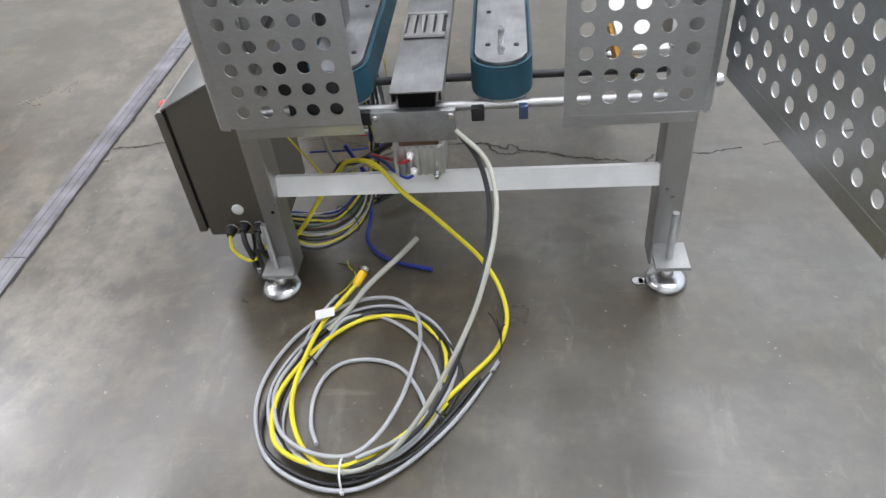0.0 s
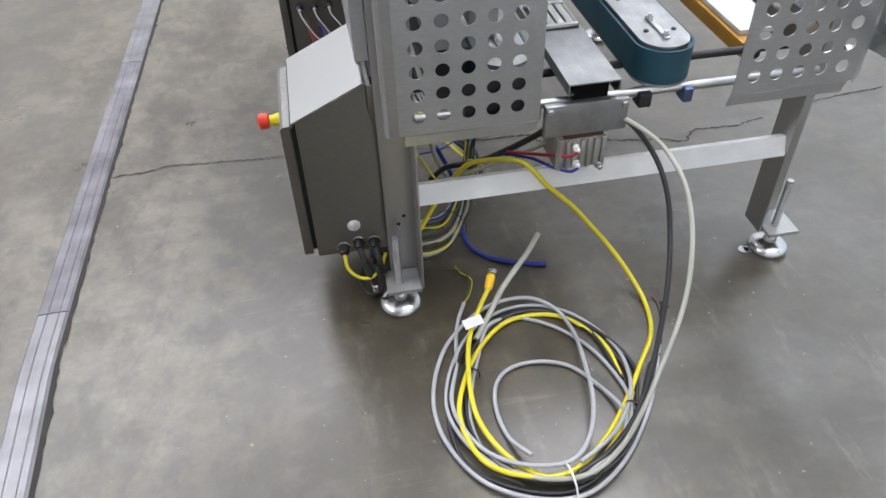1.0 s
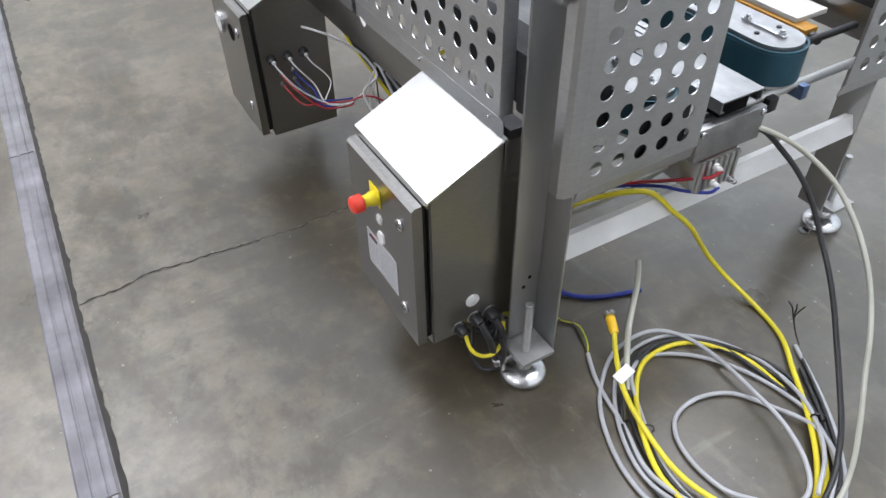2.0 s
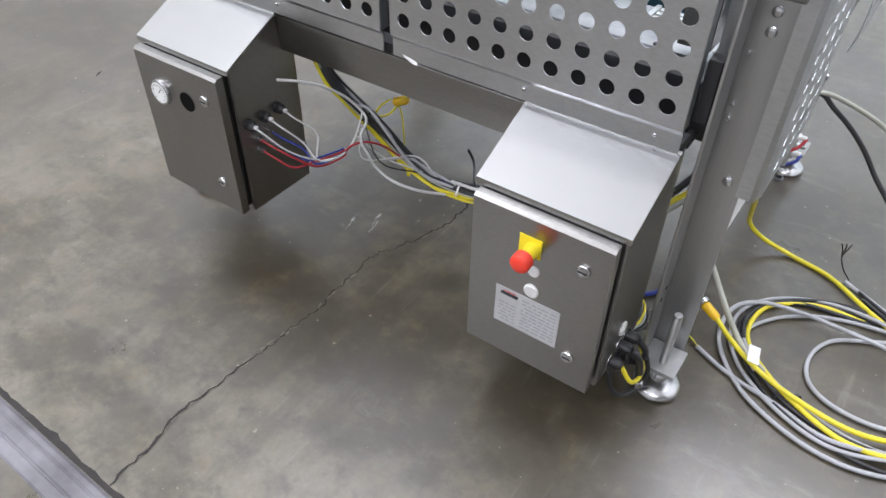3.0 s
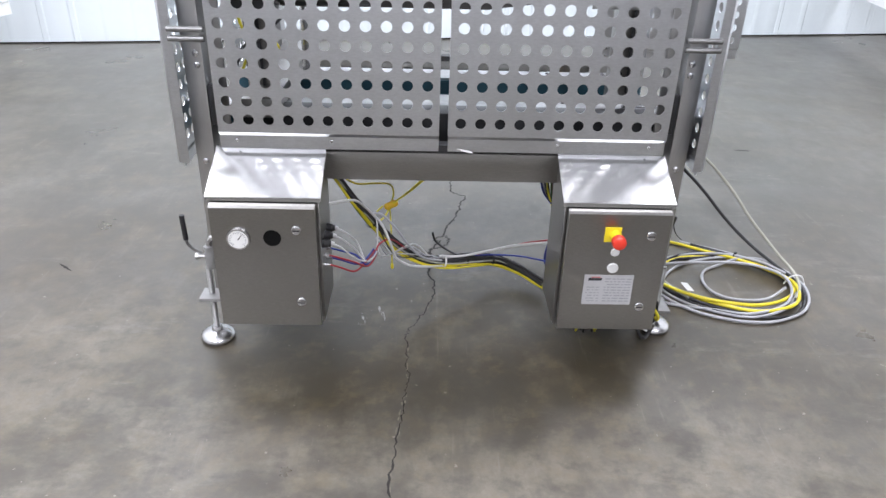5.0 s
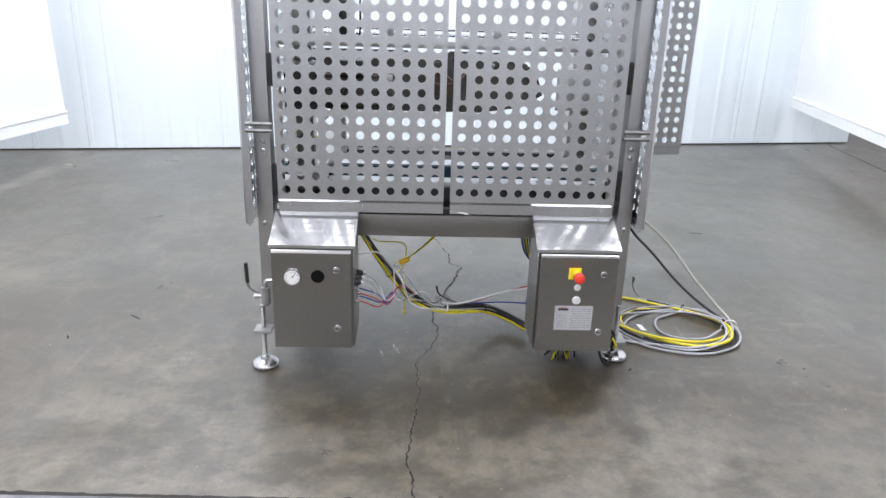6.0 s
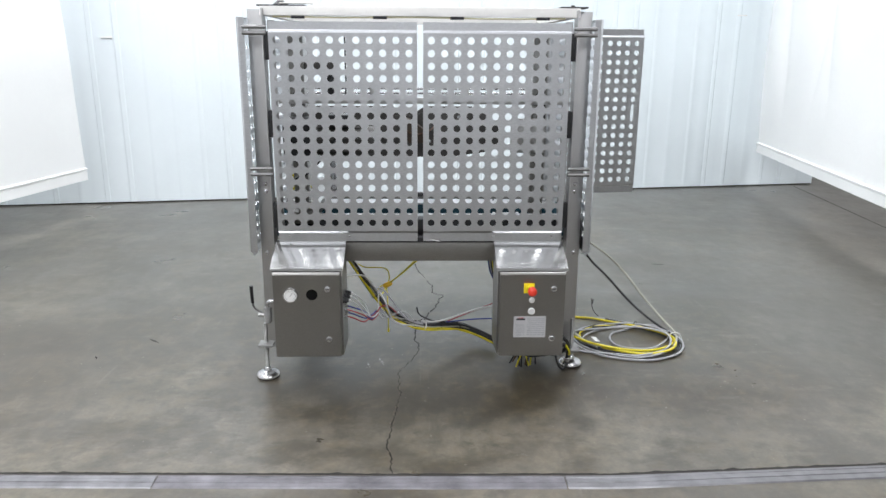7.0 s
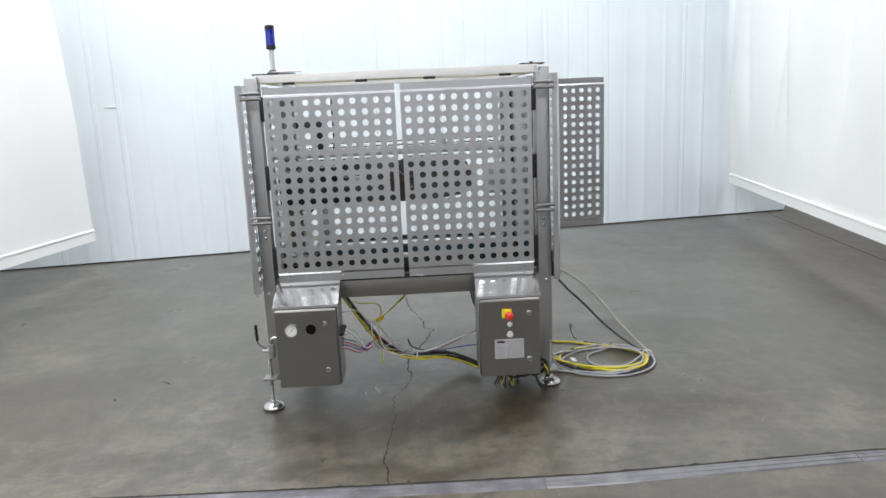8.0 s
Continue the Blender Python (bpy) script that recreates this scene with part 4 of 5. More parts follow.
for yy in (3.03, 1.87):
    # column in the darker steel, so the door holes in front look dark
    bm = mesh()
    box(bm, -0.25, -0.18, yy - 0.035, yy + 0.035, 0.76, 1.67, 0.003)
    column = part("inner_column", bm, STEEL, machine)
    for zz in (0.86, 1.02, 1.18, 1.34, 1.50):
        bm = mesh()
        turned(bm, (-0.25, yy + 0.01, zz), (-1, 0, 0), [(0, 0.009), (0.005, 0.009), (0.007, 0.006)], 6)
        part("bolt", bm, DARKMETAL, column)
    bm = mesh()
    tube(bm, [(-0.26, yy - 0.02, 0.80), (-0.265, yy - 0.012, 1.0), (-0.26, yy - 0.022, 1.2), (-0.266, yy - 0.015, 1.42), (-0.26, yy - 0.02, 1.64)], 0.006, 8)
    part("column_cable", bm, BLACKC, column, "black cable run")
bm = mesh()
box(bm, -0.385, -0.375, 1.86, 2.02, 1.08, 1.24, 0.002)
part("switch_plate", bm, CAST, machine)
bm = mesh()
rod(bm, (0.60, 1.735, 0.64), (0.662, 1.735, 0.64), 0.007, 12)
turned(bm, (0.662, 1.735, 0.64), (1, 0, 0), [(0, 0.008), (0.004, 0.014), (0.014, 0.017), (0.024, 0.014), (0.028, 0.006)], 16)
part("latch_knob", bm, CHROME, machine)
for yy in (1.762, 3.098):
    bm = mesh()
    box(bm, -0.4055, -0.395, yy - 0.006, yy + 0.026, 0.70, 1.67, 0.002)
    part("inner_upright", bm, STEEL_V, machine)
bm = mesh()
box(bm, -0.29, -0.24, 2.846, 2.894, 1.340, 1.455, 0.006)
eye = part("photo_eye", bm, BLACK, machine, "black photo eye")
bm = mesh()
box(bm, -0.239, -0.228, 2.85, 3.03, 1.445, 1.492, 0.002)
part("eye_bracket", bm, HEADMETAL, eye)
bm = mesh()
turned(bm, (-0.29, 2.87, 1.42), (-1, 0, 0), [(0, 0.012), (0.004, 0.012)], 16)
part("eye_lens", bm, GASKET, eye)
bm = mesh()
tube(bm, [(-0.265, 2.87, 1.341), (-0.265, 2.86, 1.325), (-0.26, 2.82, 1.31), (-0.255, 2.799, 1.35), (-0.25, 2.797, 1.48), (-0.24, 2.80, 1.66)], 0.004, 8)
part("eye_lead", bm, BLACKC, eye)
for yy in (1.7545, 3.1005):
    for z_ in (0.80, 1.22, 1.56):
        bm = mesh()
        box(bm, -0.484, -0.452, yy, yy + 0.025, z_ - 0.06, z_ + 0.06, 0.003)
        part("door_stop", bm, BLACK, machine)


# ---- wall-mounted enclosures on the side rail ----
def enclosure(y0, y1, label):
    """A hygienic enclosure with a sloping roof and a front door; y0..y1 along the machine."""
    th = thing("enclosure", (-0.6, (y0 + y1) / 2, 0.0), label, "control cabinet", "enclosures on the machine")
    bm = mesh()
    extrude(bm, [(-0.672, 0.178), (-0.455, 0.178), (-0.455, 0.5815), (-0.5015, 0.5815), (-0.5015, 0.679), (-0.672, 0.597)], 1, y0 + 0.006, y1 - 0.006)
    es = [e for e in bm.edges if len(e.link_faces) == 2]
    bmesh.ops.bevel(bm, geom=es, offset=0.003, segments=2, affect="EDGES")
    part("body", bm, STEEL, th)
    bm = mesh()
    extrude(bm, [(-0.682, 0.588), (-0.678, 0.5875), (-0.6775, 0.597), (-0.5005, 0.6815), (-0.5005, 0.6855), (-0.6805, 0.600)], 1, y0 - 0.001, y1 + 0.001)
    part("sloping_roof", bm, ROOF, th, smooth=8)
    bm = mesh()
    box(bm, -0.684, -0.6725, y0 + 0.020, y1 - 0.020, 0.196, 0.583, 0.002)
    # thin upper strip, black for the shaded gap under the roof
    box(bm, -0.6765, -0.6722, y0 + 0.010, y1 - 0.010, 0.5835, 0.5965)
    part("door_seal_and_gap", bm, GASKET, th)
    bm = mesh()
    extrude(bm, [(-0.708, 0.189), (-0.706, 0.187), (-0.6845, 0.187), (-0.6845, 0.585), (-0.701, 0.584), (-0.708, 0.578)], 1, y0 + 0.013, y1 - 0.013)
    door = part("cabinet_door", bm, STEEL, th)
    return th, door


def latch(door, y, z):
    bm = mesh()
    turned(bm, (-0.708, y, z), (-1, 0, 0), [(0, 0.0145), (0.003, 0.0145), (0.0052, 0.0128), (0.0062, 0.009)], 28)
    part("door_lock", bm, CHROME, door, "round quarter-turn lock")
    bm = mesh()
    box(bm, -0.7147, -0.7138, y - 0.0095, y + 0.0095, z - 0.002, z + 0.002)
    part("lock_slot", bm, DARKMETAL, door)
# air cabinet with a gauge
air, air_door = enclosure(2.791, 3.114, "stainless air cabinet with a round pressure gauge and sloping roof")
latch(air_door, 2.859, 0.512)
latch(air_door, 2.859, 0.272)
bm = mesh()
turned(bm, (-0.708, 3.024, 0.484), (-1, 0, 0), [(0, 0.0345), (0.004, 0.0345), (0.010, 0.0325), (0.010, 0.0285)], 36)
gauge = part("pressure_gauge", bm, CHROME, air_door, "chrome-rimmed gauge with a white dial")
bm = mesh()
turned(bm, (-0.7182, 3.024, 0.484), (-1, 0, 0), [(0, 0.0282), (0.0006, 0.0282)], 32)
part("gauge_dial", bm, WHITEP, air_door, "white dial with black ticks")
bm = mesh()
for k in range(21):
    an = math.radians(-135 + 13.5 * k)
    u, v = math.sin(an), math.cos(an)
    r0, r1 = (0.0205 if k % 5 else 0.0180), 0.0250
    w = 0.0006
    vs = [bm.verts.new((-0.7192, 3.024 - (u * r + v * s * w), 0.484 + v * r - u * s * w)) for r, s in ((r0, -1), (r0, 1), (r1, 1), (r1, -1))]
    bm.faces.new(vs)
vs = [bm.verts.new((-0.7194, 3.024 - a, 0.484 + b)) for a, b in ((-0.0015, 0.001), (0.001, -0.0015), (0.013, 0.016), (0.012, 0.017))]
bm.faces.new(vs)
part("gauge_needle", bm, INK, air_door)
# flat near-black disc, painted for the unlit opening in the door
bm = mesh()
turned(bm, (-0.7085, 2.929, 0.486), (-1, 0, 0), [(0, 0.0255), (0.0012, 0.0255)], 32)
part("regulator_disc", bm, VOID, air_door, "flat black disc for the dark opening of the regulator")
# glands and air fittings on its side
for gx, gz in ((-0.642, 0.437), (-0.591, 0.437), (-0.540, 0.437)):
    bm = mesh()
    turned(bm, (gx, 2.797, gz), (0, -1, 0), [(0, 0.015), (0.004, 0.015), (0.005, 0.0135), (0.016, 0.0135), (0.018, 0.011), (0.026, 0.008)], 18)
    gland = part("cable_gland", bm, BLACK, air)
    bm = mesh()
    turned(bm, (gx, 2.7775, gz), (0, -1, 0), [(0, 0.0065), (0.012, 0.006), (0.016, 0.004)], 12)
    part("gland_tip", bm, PALEC, gland)
for gx, gz in ((-0.620, 0.385), (-0.580, 0.388), (-0.620, 0.352), (-0.580, 0.355)):
    bm = mesh()
    turned(bm, (gx, 2.797, gz), (0, -1, 0), [(0, 0.007), (0.006, 0.007), (0.006, 0.0055), (0.016, 0.0055)], 14)
    part("air_fitting", bm, CHROME, air)
# ball valve with a lever beside the cabinet
bm = mesh()
turned(bm, (-0.545, 3.165, 0.292), (0, 0, 1), [(0, 0.013), (0.012, 0.013), (0.012, 0.017), (0.022, 0.019), (0.050, 0.019), (0.058, 0.016), (0.066, 0.016), (0.066, 0.0115), (0.078, 0.0115)], 20)
valve = part("ball_valve", bm, BRACKET, air, "zinc air shut-off valve")
bm = mesh()
tube(bm, [(-0.545, 3.165, 0.365), (-0.545, 3.164, 0.385), (-0.545, 3.156, 0.397), (-0.545, 3.14, 0.40), (-0.545, 3.105, 0.40)], 0.0095, 14)
part("elbow", bm, CHROME, valve, "chrome elbow")
for z_ in (0.298, 0.358):
    bm = mesh()
    turned(bm, (-0.545, 3.165, z_), (0, 0, 1), [(0, 0.0185), (0.011, 0.0185)], 6)
    part("hex_collar", bm, BRACKET, valve)
bm = mesh()
rod(bm, (-0.545, 3.18, 0.332), (-0.545, 3.206, 0.332), 0.0085, 14)
turned(bm, (-0.545, 3.203, 0.332), (0, 1, 0), [(0, 0.0115), (0.008, 0.0115)], 6)
part("stem_nut", bm, DULLROD, valve)
bm = mesh()
tube(bm, [(-0.545, 3.19, 0.345), (-0.545, 3.206, 0.352), (-0.546, 3.222, 0.364), (-0.547, 3.232, 0.382), (-0.547, 3.234, 0.41)], 0.0048, 8)
part("lever", bm, HINGE, valve)
bm = mesh()
tube(bm, [(-0.547, 3.233, 0.392), (-0.547, 3.2345, 0.42), (-0.547, 3.236, 0.475)], 0.008, 10)
part("lever_grip", bm, BLACK, valve, "black lever grip")

# control cabinet with the emergency stop
ctl, ctl_door = enclosure(1.777, 2.098, "stainless control cabinet with a red emergency stop and data plate")
latch(ctl_door, 1.842, 0.512)
latch(ctl_door, 1.842, 0.272)
bm = mesh()
box(bm, -0.7105, -0.708, 1.930, 1.978, 0.4915, 0.5385, 0.001)
part("stop_plate", bm, YELP, ctl_door, "square yellow plate")
bm = mesh()
turned(bm, (-0.7105, 1.9465, 0.514), (-1, 0, 0), [(0, 0.017), (0.010, 0.017), (0.022, 0.0135), (0.030, 0.0135)], 28)
part("stop_collar", bm, YELP, ctl_door, "yellow collar")
bm = mesh()
turned(bm, (-0.7405, 1.9465, 0.514), (-1, 0, 0), [(0, 0.014), (0.004, 0.020), (0.018, 0.0205), (0.025, 0.019), (0.029, 0.014), (0.030, 0.004)], 32)
part("stop_button", bm, REDP, ctl_door, "red mushroom button")
for pz_, pr in ((0.405, 0.0165), (0.458, 0.013)):
    bm = mesh()
    turned(bm, (-0.708, 1.940, pz_), (-1, 0, 0), [(0, pr), (0.003, pr), (0.005, pr * 0.85)], 28)
    part("blank_plug", bm, MILL, ctl_door, "round blanking plug")
bm = mesh()
box(bm, -0.7092, -0.7082, 1.872, 2.019, 0.279, 0.381)
part("data_plate", bm, FOIL, ctl_door, "silver data plate with rows of print")
bm = mesh()
extrude(bm, [(2.008, 0.362), (1.968, 0.362), (1.966, 0.371), (2.006, 0.371)], 0, -0.7098, -0.7093)
part("maker_mark", bm, INK, ctl_door, "plain dark mark")
bm = mesh()
extrude(bm, [(2.000, 0.3725), (1.972, 0.3725), (1.972, 0.3745), (2.000, 0.3745)], 0, -0.7098, -0.7093)
part("maker_line", bm, REDINK, ctl_door)
bm = mesh()
rnd = random.Random(12)
for k in range(9):
    z_ = 0.3665 - 0.0096 * k
    y_ = 1.879
    while y_ < 1.955:
        w_ = rnd.uniform(0.006, 0.022)
        box(bm, -0.7097, -0.7093, y_, min(y_ + w_, 1.958), z_, z_ + 0.0036)
        y_ += w_ + rnd.uniform(0.002, 0.005)
    if k > 2:
        y_ = 1.970
        while y_ < 2.006:
            w_ = rnd.uniform(0.005, 0.016)
            box(bm, -0.7097, -0.7093, y_, min(y_ + w_, 2.011), z_, z_ + 0.0028)
            y_ += w_ + rnd.uniform(0.002, 0.006)
part("print_block", bm, GREYINK, ctl_door, "unreadable rows of grey print")
bm = mesh()
turned(bm, (-0.569, 1.783, 0.271), (0, -1, 0), [(0, 0.017), (0.003, 0.017), (0.005, 0.014)], 28)
part("blank_plug", bm, MILL, ctl)
for gx, gz in ((-0.604, 0.200), (-0.563, 0.212), (-0.522, 0.208)):
    bm = mesh()
    turned(bm, (gx, 1.783, gz), (0, -1, 0), [(0, 0.0155), (0.004, 0.0155), (0.005, 0.0135), (0.022, 0.0135), (0.030, 0.009)], 18)
    gland = part("cable_gland", bm, BLACK, ctl)
    bm = mesh()
    turned(bm, (gx, 1.7835, gz), (0, -1, 0), [(0, 0.0185), (0.0015, 0.0185), (0.0025, 0.0165)], 20)
    part("washer", bm, CHROME, gland)

# signal beacon on the top rail
beacon = thing("signal_beacon", (-0.40, 3.06, 1.7270), "blue signal beacon with black cap on a grey pole", "signal lamp")
bm = mesh()
box(bm, -0.44, -0.36, 2.95, 3.16, 1.7275, 1.7340, 0.002)
turned(bm, (-0.40, 3.06, 1.7340), (0, 0, 1), [(0, 0.032), (0.004, 0.032), (0.010, 0.022), (0.018, 0.015)], 24)
part("base", bm, DARKMETAL, beacon)
bm = mesh()
rod(bm, (-0.43, 3.06, 1.7405), (-0.43, 2.925, 1.7405), 0.0045, 12)
turned(bm, (-0.43, 2.925, 1.7405), (0, -1, 0), [(0, 0.007), (0.010, 0.007)], 12)
part("clamp_rod", bm, CAST, beacon, "bare metal clamp rod")
bm = mesh()
rod(bm, (-0.40, 3.06, 1.7500), (-0.40, 3.06, 1.8520), 0.0125, 18)
part("pole", bm, WHITEP, beacon, "pale grey pole")
bm = mesh()
turned(bm, (-0.40, 3.06, 1.8500), (0, 0, 1), [(0, 0.014), (0.004, 0.0235), (0.022, 0.0235)], 24)
part("collar", bm, BLACK, beacon)
bm = mesh()
turned(bm, (-0.40, 3.06, 1.9460), (0, 0, 1), [(0, 0.0235), (0.018, 0.0235), (0.022, 0.020)], 24)
part("cap", bm, BLACK, beacon)
bm = mesh()
turned(bm, (-0.40, 3.06, 1.8725), (0, 0, 1), [(0, 0.0228)] + [(0.004 + 0.0075 * k + d, 0.0228 - (0.0012 if d else 0)) for k in range(9) for d in (0, 0.004)] + [(0.073, 0.0228)], 24)
part("lens", bm, BLUEP, beacon, "deep blue ribbed lens")
bm = mesh()
box(bm, -0.45, -0.35, 1.70, 1.82, 1.7275, 1.7340, 0.002)
turned(bm, (-0.40, 1.76, 1.7340), (0, 0, 1), [(0, 0.010), (0.008, 0.010)], 6)
solid("top_bracket", bm, DARKMETAL, "flat dark bracket bolted on the top rail", "bracket")


# ---- cables ----
def cable(name, pts, r, material, parent, label="", n=8, step=6):
    bm = mesh()
    tube(bm, pts, r, n, step)
    return part(name, bm, material, parent, label, smooth=80)


def lifted_in_view(pts):
    """Control points of cables that lie about, raised onto the slab's rise and slid towards the opening camera to fit
    its view.
    """
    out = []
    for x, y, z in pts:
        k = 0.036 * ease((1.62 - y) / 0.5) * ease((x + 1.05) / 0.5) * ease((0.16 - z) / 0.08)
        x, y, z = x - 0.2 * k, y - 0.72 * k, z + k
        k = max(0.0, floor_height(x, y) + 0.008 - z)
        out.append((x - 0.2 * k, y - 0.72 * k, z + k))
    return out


def band(c, axis, r, width, thick=0.0012, n=20):
    """A strap closed round a bundle."""
    bm = mesh()
    c, axis = Vector(c), Vector(axis).normalized()
    a = axis.orthogonal().normalized()
    b = axis.cross(a)
    loops = [[bm.verts.new(v) for v in ring(c + axis * d, a, b, q, n)] for d, q in ((0, r), (0, r + thick), (width, r + thick), (width, r))]
    for u in range(4):
        l0, l1 = loops[u], loops[(u + 1) % 4]
        for k in range(n):
            bm.faces.new((l0[k], l0[(k + 1) % n], l1[(k + 1) % n], l1[k]))
    return bm


coil = thing("cable_coil", (-0.18, 1.35, 0.0), "loose coil of yellow, grey and black cables lying on the floor", "cable")
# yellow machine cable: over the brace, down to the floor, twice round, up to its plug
cable("yellow_cable", lifted_in_view([(-0.45, 1.80, 0.13), (-0.395, 1.815, 0.19), (-0.325, 1.845, 0.285), (-0.275, 1.85, 0.345), (-0.235, 1.82, 0.395), (-0.145, 1.727, 0.447), (-0.077, 1.69, 0.385), (-0.011, 1.685, 0.316), (0.051, 1.69, 0.234), (0.113, 1.69, 0.149), (0.161, 1.649, 0.082), (0.183, 1.564, 0.041),
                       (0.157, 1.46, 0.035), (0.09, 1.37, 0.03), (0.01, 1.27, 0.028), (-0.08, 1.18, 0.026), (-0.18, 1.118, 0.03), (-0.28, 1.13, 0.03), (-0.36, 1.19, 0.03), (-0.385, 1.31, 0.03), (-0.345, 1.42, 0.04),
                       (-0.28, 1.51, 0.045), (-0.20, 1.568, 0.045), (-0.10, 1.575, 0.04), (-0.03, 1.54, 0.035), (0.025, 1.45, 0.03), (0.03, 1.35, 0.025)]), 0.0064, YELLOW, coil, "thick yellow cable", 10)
cable("yellow_cable", lifted_in_view([(0.04, 1.30, 0.02), (-0.03, 1.20, 0.02), (-0.12, 1.13, 0.018), (-0.22, 1.12, 0.018), (-0.30, 1.19, 0.02), (-0.345, 1.30, 0.03), (-0.34, 1.42, 0.05), (-0.315, 1.52, 0.07), (-0.27, 1.60, 0.085), (-0.235, 1.65, 0.098)]), 0.0064, YELLOW, coil, "thick yellow cable", 10)
bm = mesh()
ax = Vector((0.02, 0.045, 0.012)).normalized()
turned(bm, (-0.238, 1.645, 0.097), ax, [(0, 0.009), (0.006, 0.0115), (0.044, 0.0125), (0.046, 0.010)], 16)
plug = part("plug", bm, ORANGEP, coil, "orange-yellow moulded plug")
bm = mesh()
turned(bm, Vector((-0.238, 1.645, 0.097)) + ax * 0.046, ax, [(0, 0.012), (0.002, 0.0165), (0.013, 0.0165), (0.015, 0.012)], 16)
part("plug_nut", bm, CHROME, plug, "knurled metal coupling nut")
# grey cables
cable("grey_cable", lifted_in_view([(0.165, 1.43, 0.02), (0.10, 1.31, 0.014), (0.03, 1.21, 0.013), (-0.06, 1.12, 0.012), (-0.16, 1.07, 0.012), (-0.27, 1.085, 0.012), (-0.37, 1.15, 0.012), (-0.428, 1.26, 0.013), (-0.437, 1.37, 0.014),
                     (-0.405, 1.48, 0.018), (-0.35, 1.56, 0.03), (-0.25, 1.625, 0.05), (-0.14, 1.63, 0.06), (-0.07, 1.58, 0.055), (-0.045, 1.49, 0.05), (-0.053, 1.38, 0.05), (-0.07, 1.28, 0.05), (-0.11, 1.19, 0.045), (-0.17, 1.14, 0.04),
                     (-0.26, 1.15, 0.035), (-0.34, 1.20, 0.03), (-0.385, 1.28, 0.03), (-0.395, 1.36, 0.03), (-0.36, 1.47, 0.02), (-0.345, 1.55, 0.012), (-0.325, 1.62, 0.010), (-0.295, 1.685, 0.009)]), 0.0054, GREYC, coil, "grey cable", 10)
cable("grey_cable", lifted_in_view([(-0.25, 1.17, 0.04), (-0.284, 1.24, 0.016), (-0.293, 1.324, 0.012), (-0.275, 1.395, 0.012), (-0.23, 1.436, 0.012), (-0.155, 1.443, 0.012), (-0.08, 1.41, 0.014), (-0.03, 1.33, 0.02), (-0.005, 1.25, 0.03), (-0.04, 1.17, 0.04), (-0.14, 1.105, 0.035)]), 0.0054, GREYC, coil, "grey cable", 10)
cable("grey_cable", lifted_in_view([(-0.18, 1.10, 0.03), (-0.06, 1.15, 0.03), (0.02, 1.26, 0.022), (0.02, 1.36, 0.02), (-0.02, 1.46, 0.025), (-0.09, 1.54, 0.03), (-0.18, 1.58, 0.04), (-0.26, 1.55, 0.06), (-0.30, 1.48, 0.04), (-0.335, 1.40, 0.02), (-0.36, 1.30, 0.015), (-0.34, 1.20, 0.014), (-0.25, 1.125, 0.014), (-0.15, 1.10, 0.014)]), 0.0050, GREYC, coil, "grey cable", 10)
cable("grey_cable", lifted_in_view([(-0.33, 1.16, 0.03), (-0.385, 1.24, 0.026), (-0.41, 1.34, 0.024), (-0.38, 1.45, 0.03), (-0.31, 1.55, 0.04), (-0.22, 1.605, 0.045), (-0.12, 1.61, 0.045), (-0.03, 1.57, 0.035), (0.03, 1.49, 0.03), (0.055, 1.40, 0.03), (0.03, 1.29, 0.035), (-0.05, 1.19, 0.04), (-0.15, 1.13, 0.045)]), 0.0050, GREYC, coil, "grey cable", 10)
cable("black_cable", lifted_in_view([(-0.10, 1.12, 0.035), (-0.22, 1.105, 0.03), (-0.33, 1.16, 0.025), (-0.375, 1.26, 0.022), (-0.37, 1.37, 0.024), (-0.33, 1.47, 0.035), (-0.25, 1.555, 0.05), (-0.15, 1.59, 0.05), (-0.06, 1.565, 0.045), (0.0, 1.50, 0.04), (0.02, 1.42, 0.03), (0.03, 1.34, 0.025)]), 0.0055, BLACKC, coil, "black cable", 10)
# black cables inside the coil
cable("black_cable", lifted_in_view([(0.12, 1.38, 0.012), (0.03, 1.24, 0.011), (-0.07, 1.135, 0.011), (-0.18, 1.085, 0.011), (-0.29, 1.11, 0.011), (-0.385, 1.18, 0.012), (-0.41, 1.28, 0.012), (-0.395, 1.39, 0.012), (-0.35, 1.49, 0.014), (-0.27, 1.57, 0.02), (-0.17, 1.615, 0.02), (-0.08, 1.60, 0.018), (0.0, 1.545, 0.012), (0.055, 1.46, 0.010), (0.075, 1.37, 0.010), (0.04, 1.27, 0.011)]), 0.0052, BLACKC, coil, "black cable", 10)
cable("black_cable", lifted_in_view([(0.15, 1.40, 0.018), (0.06, 1.26, 0.016), (-0.04, 1.15, 0.016), (-0.15, 1.10, 0.02), (-0.25, 1.12, 0.02), (-0.33, 1.17, 0.02), (-0.365, 1.27, 0.018), (-0.355, 1.38, 0.02), (-0.31, 1.50, 0.03), (-0.24, 1.58, 0.035), (-0.16, 1.60, 0.03), (-0.05, 1.57, 0.02), (0.01, 1.50, 0.014), (0.05, 1.40, 0.012), (0.05, 1.33, 0.012)]), 0.0053, BLACKC, coil, "black cable", 10)
cable("black_hose", [(0.060, 1.700, 0.570), (0.085, 1.643, 0.580), (0.125, 1.610, 0.536), (0.147, 1.560, 0.489), (0.152, 1.509, 0.438), (0.146, 1.462, 0.383), (0.131, 1.410, 0.335), (0.110, 1.358, 0.283), (0.081, 1.302, 0.221), (0.041, 1.237, 0.158), (-0.012, 1.172, 0.108), (-0.091, 1.116, 0.079), (-0.170, 1.084, 0.071)], 0.0064, BLACKC, coil, "black hose arching down from the mounting plate", 10)
